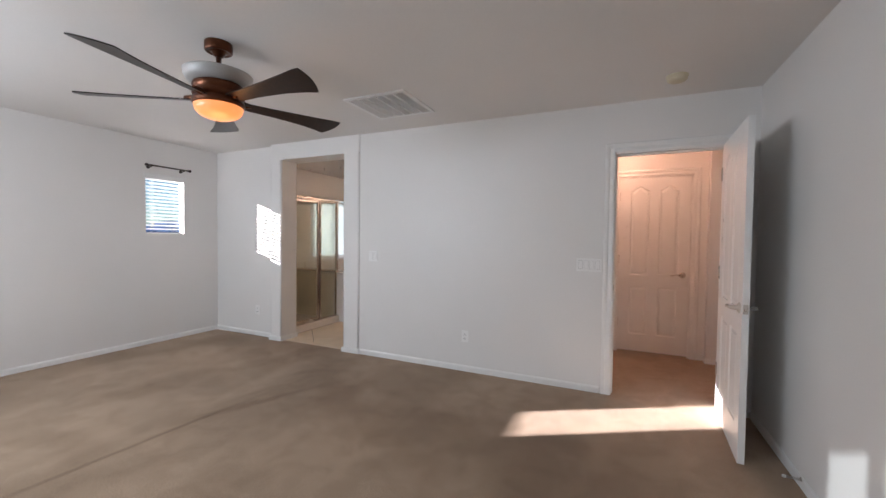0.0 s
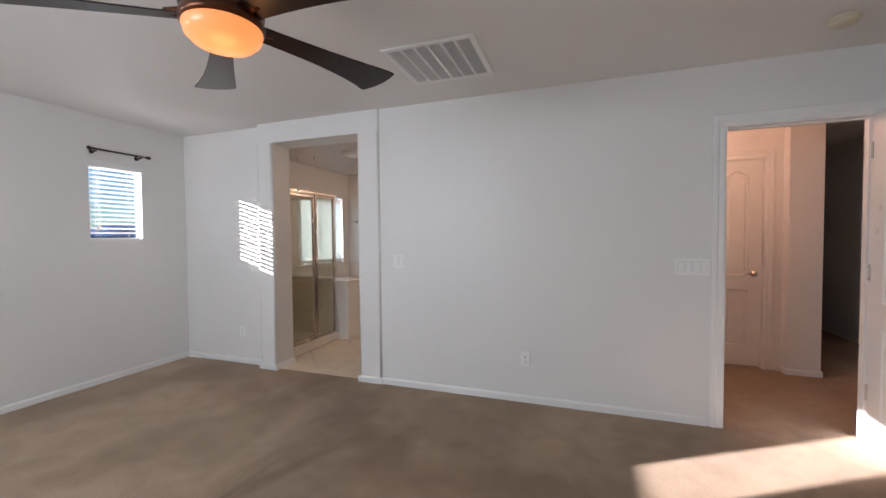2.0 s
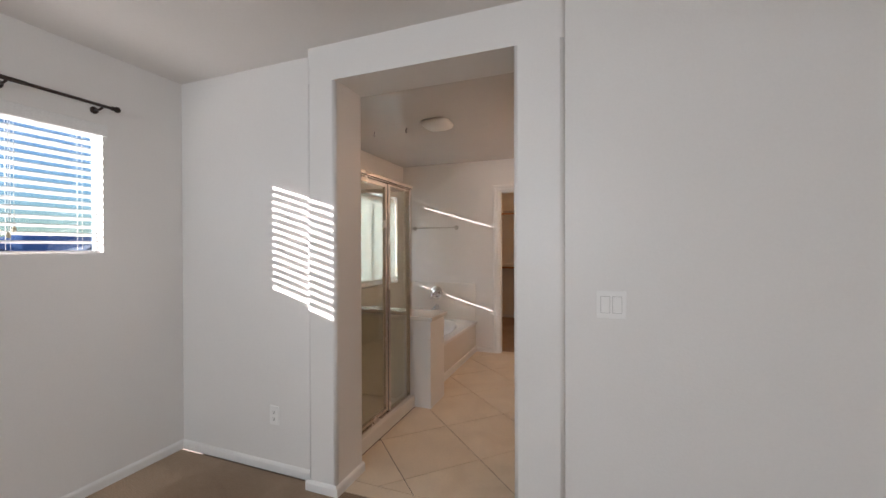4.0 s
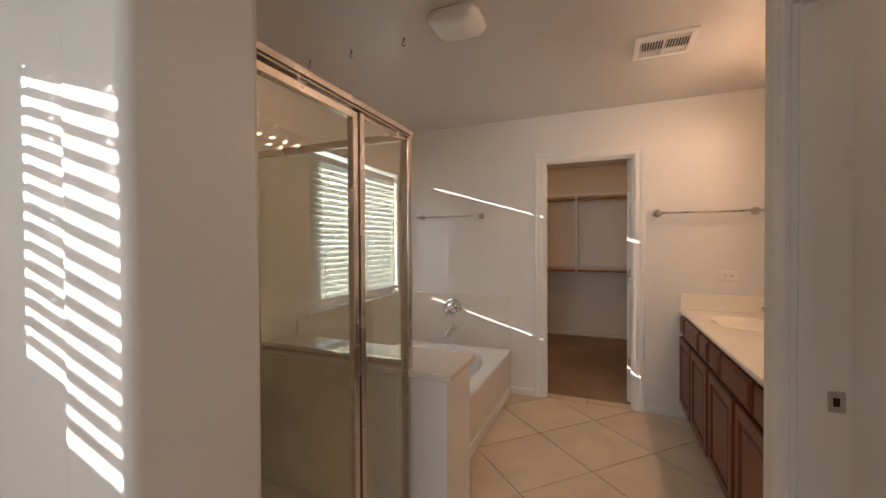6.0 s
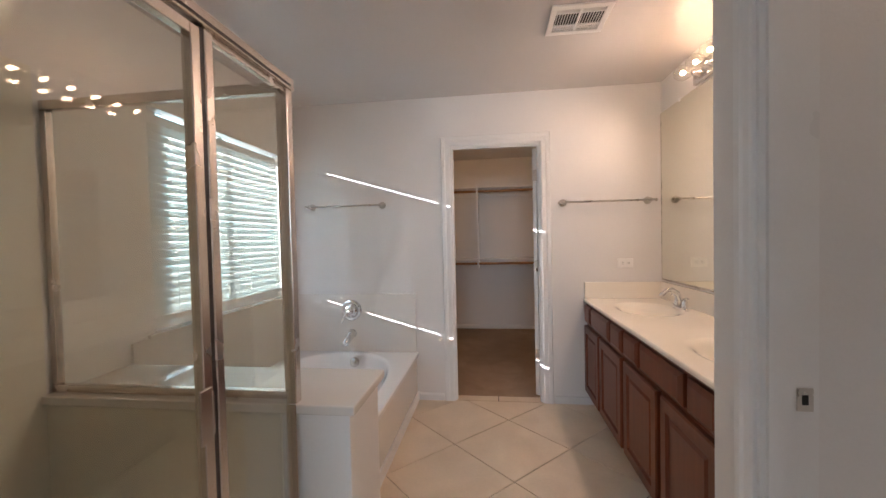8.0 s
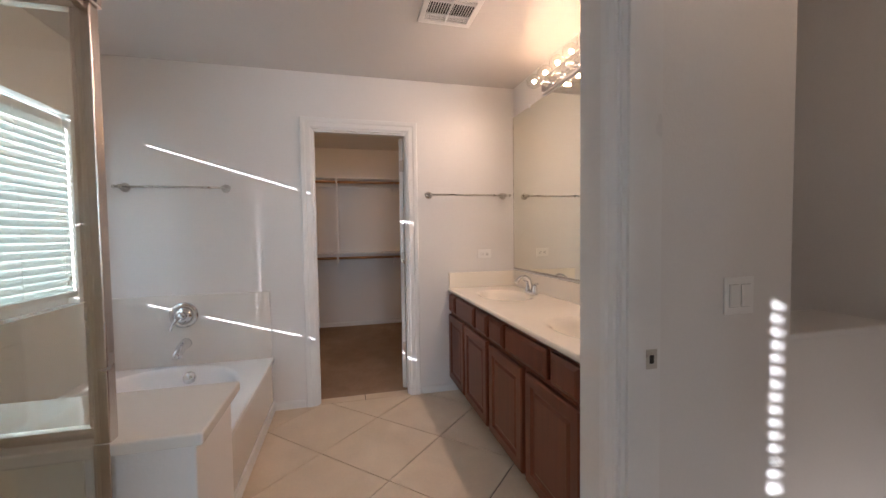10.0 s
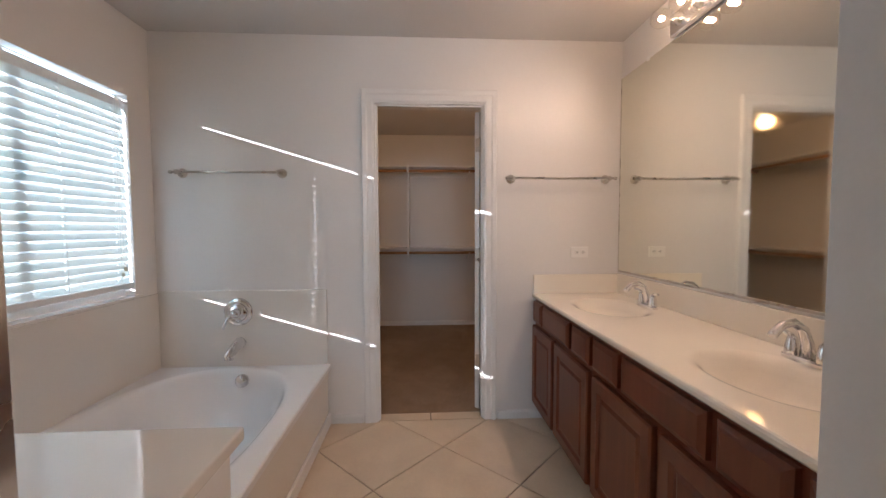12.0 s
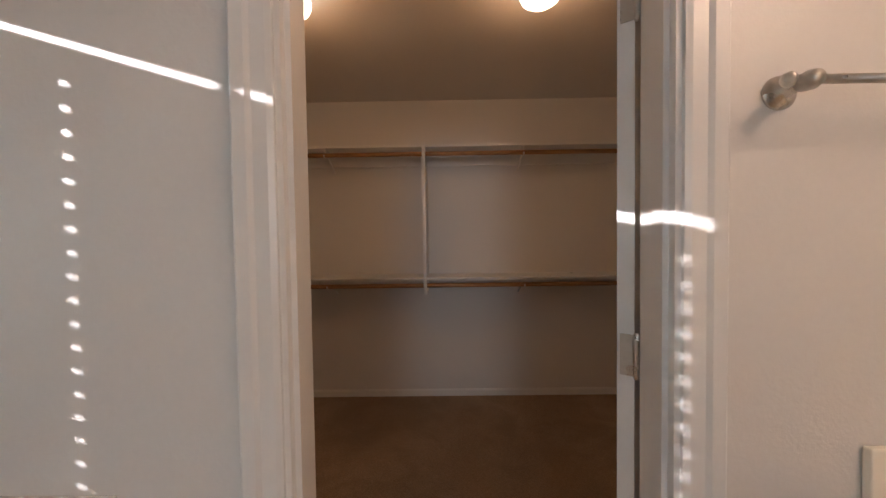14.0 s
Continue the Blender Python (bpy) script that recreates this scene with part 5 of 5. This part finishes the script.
part("board", box(nbm(), -3.269, 9.45, 0.90, -3.245, 9.776, 2.03, 0.002), TRIM, closet_post)
side = thing("closet_rod_end", (-1.52, 9.2, 1.64), "wooden rod end in a white wall cup on the closet side", "closet rod")
part("mount_board", box(nbm(), -1.545, 9.08, 1.52, -1.521, 9.34, 1.74, 0.003), TRIM, side, "white mounting board")
part("rod", tube(nbm(), [(-1.545, 9.26, 1.64), (-1.72, 9.26, 1.64)], 0.017, 14), RODWOOD, side)
part("cup", lathe(nbm(), [(0, 0), (0.03, 0), (0.03, 0.012), (0.02, 0.014), (0, 0.014)], (-1.545, 9.26, 1.64), (-1, 0, 0), 18), TRIM, side)
for x, y in ((-2.67, 8.30), (-3.78, 8.34)):
    dome = thing("ceiling_light", (x, y, H), "small white glass dome ceiling light, lit", "ceiling light", "closet ceiling lights")
    part("base", lathe(nbm(), [(0, 0), (0.085, 0), (0.085, -0.018), (0.078, -0.026), (0, -0.026)], (x, y, H), (0, 0, 1), 32), PLASTIC, dome)
    d = part("shade", lathe(nbm(), [(0.076, -0.026), (0.088, -0.045), (0.090, -0.065), (0.080, -0.090), (0.050, -0.110), (0, -0.118)], (x, y, H), (0, 0, 1), 32), FROST, dome, "glowing white glass dome")
wl = thing("ceiling_light", (-1.75, 4.75, H), "small white glass dome toilet room light, lit", "ceiling light")
part("base", lathe(nbm(), [(0, 0), (0.085, 0), (0.085, -0.02), (0, -0.02)], (-1.75, 4.75, H), (0, 0, 1), 32), PLASTIC, wl)
part("shade", lathe(nbm(), [(0.08, -0.02), (0.09, -0.05), (0.08, -0.09), (0.05, -0.11), (0, -0.115)], (-1.75, 4.75, H), (0, 0, 1), 32), FROST, wl, "glowing white glass dome")
hl = thing("ceiling_light", (0.3, 5.05, H), "small white glass dome hallway light, lit", "ceiling light")
part("base", lathe(nbm(), [(0, 0), (0.10, 0), (0.10, -0.02), (0, -0.02)], (0.3, 5.05, H), (0, 0, 1), 32), PLASTIC, hl)
d = part("shade", lathe(nbm(), [(0.095, -0.02), (0.11, -0.05), (0.09, -0.10), (0.05, -0.125), (0, -0.13)], (0.3, 5.05, H), (0, 0, 1), 32), FROST, hl, "glowing white glass dome")


# ---- floor tiles: pieces last ----
def clip_poly(poly, x0, y0, x1, y1):
    for ax, lim, keep in ((0, x0, 1), (0, x1, -1), (1, y0, 1), (1, y1, -1)):
        out = []
        for i, p in enumerate(poly):
            q = poly[(i + 1) % len(poly)]
            a, b = (p[ax] - lim) * keep, (q[ax] - lim) * keep
            if a >= 0:
                out.append(p)
            if (a >= 0) != (b >= 0):
                t = a / (a - b)
                out.append((p[0] + t * (q[0] - p[0]), p[1] + t * (q[1] - p[1])))
        poly = out
        if len(poly) < 3:
            return []
    return poly


def tile(poly, lift):
    area = abs(sum(p[0] * q[1] - q[0] * p[1] for p, q in zip(poly, poly[1:] + poly[:1]))) / 2
    if area < 0.0008:
        return
    cx = sum(p[0] for p in poly) / len(poly)
    cy = sum(p[1] for p in poly) / len(poly)

    def ring(g, z):
        return [Vector((cx + (x - cx) * (1 - g), cy + (y - cy) * (1 - g), z)) for x, y in poly]

    bm = nbm()
    r = math.sqrt(area)
    loft(bm, [ring(0, -0.006), ring(0, lift - 0.0012), ring(0.0022 / r * 1.4, lift)])
    ob = new("tile", finish("tile", bm, TILE, (cx, cy, 0)))
    ob.parent = bath_floor
    ob.location = (cx, cy, 0)


rng = random.Random(11)
HD, GAP = 0.3575, 0.0042
X0T, Y0T = -2.972, 6.222
for i in range(-8, 9):
    for j in range(-8, 9):
        if (i + j) % 2 == 0:
            continue
        cx, cy = X0T + i * HD, Y0T + j * HD
        d = HD - GAP
        poly = clip_poly([(cx + d, cy), (cx, cy + d), (cx - d, cy), (cx, cy - d)], -3.70, 4.325, -1.80, 7.252)
        if len(poly) >= 3:
            tile(poly, rng.uniform(-0.0003, 0.0003))
for x0, x1 in ((-3.60, -3.105), (-3.099, -2.645), (-2.639, -2.44)):
    ya = 4.222 if x1 < -2.6 else 4.244
    tile([(x0, ya), (x1, ya), (x1, 4.32), (x0, 4.32)], 0.0005)
for x0, x1 in ((-3.376, -3.040), (-3.034, -2.694)):
    tile([(x0, 7.258), (x1, 7.258), (x1, 7.354), (x0, 7.354)], 0.0005)
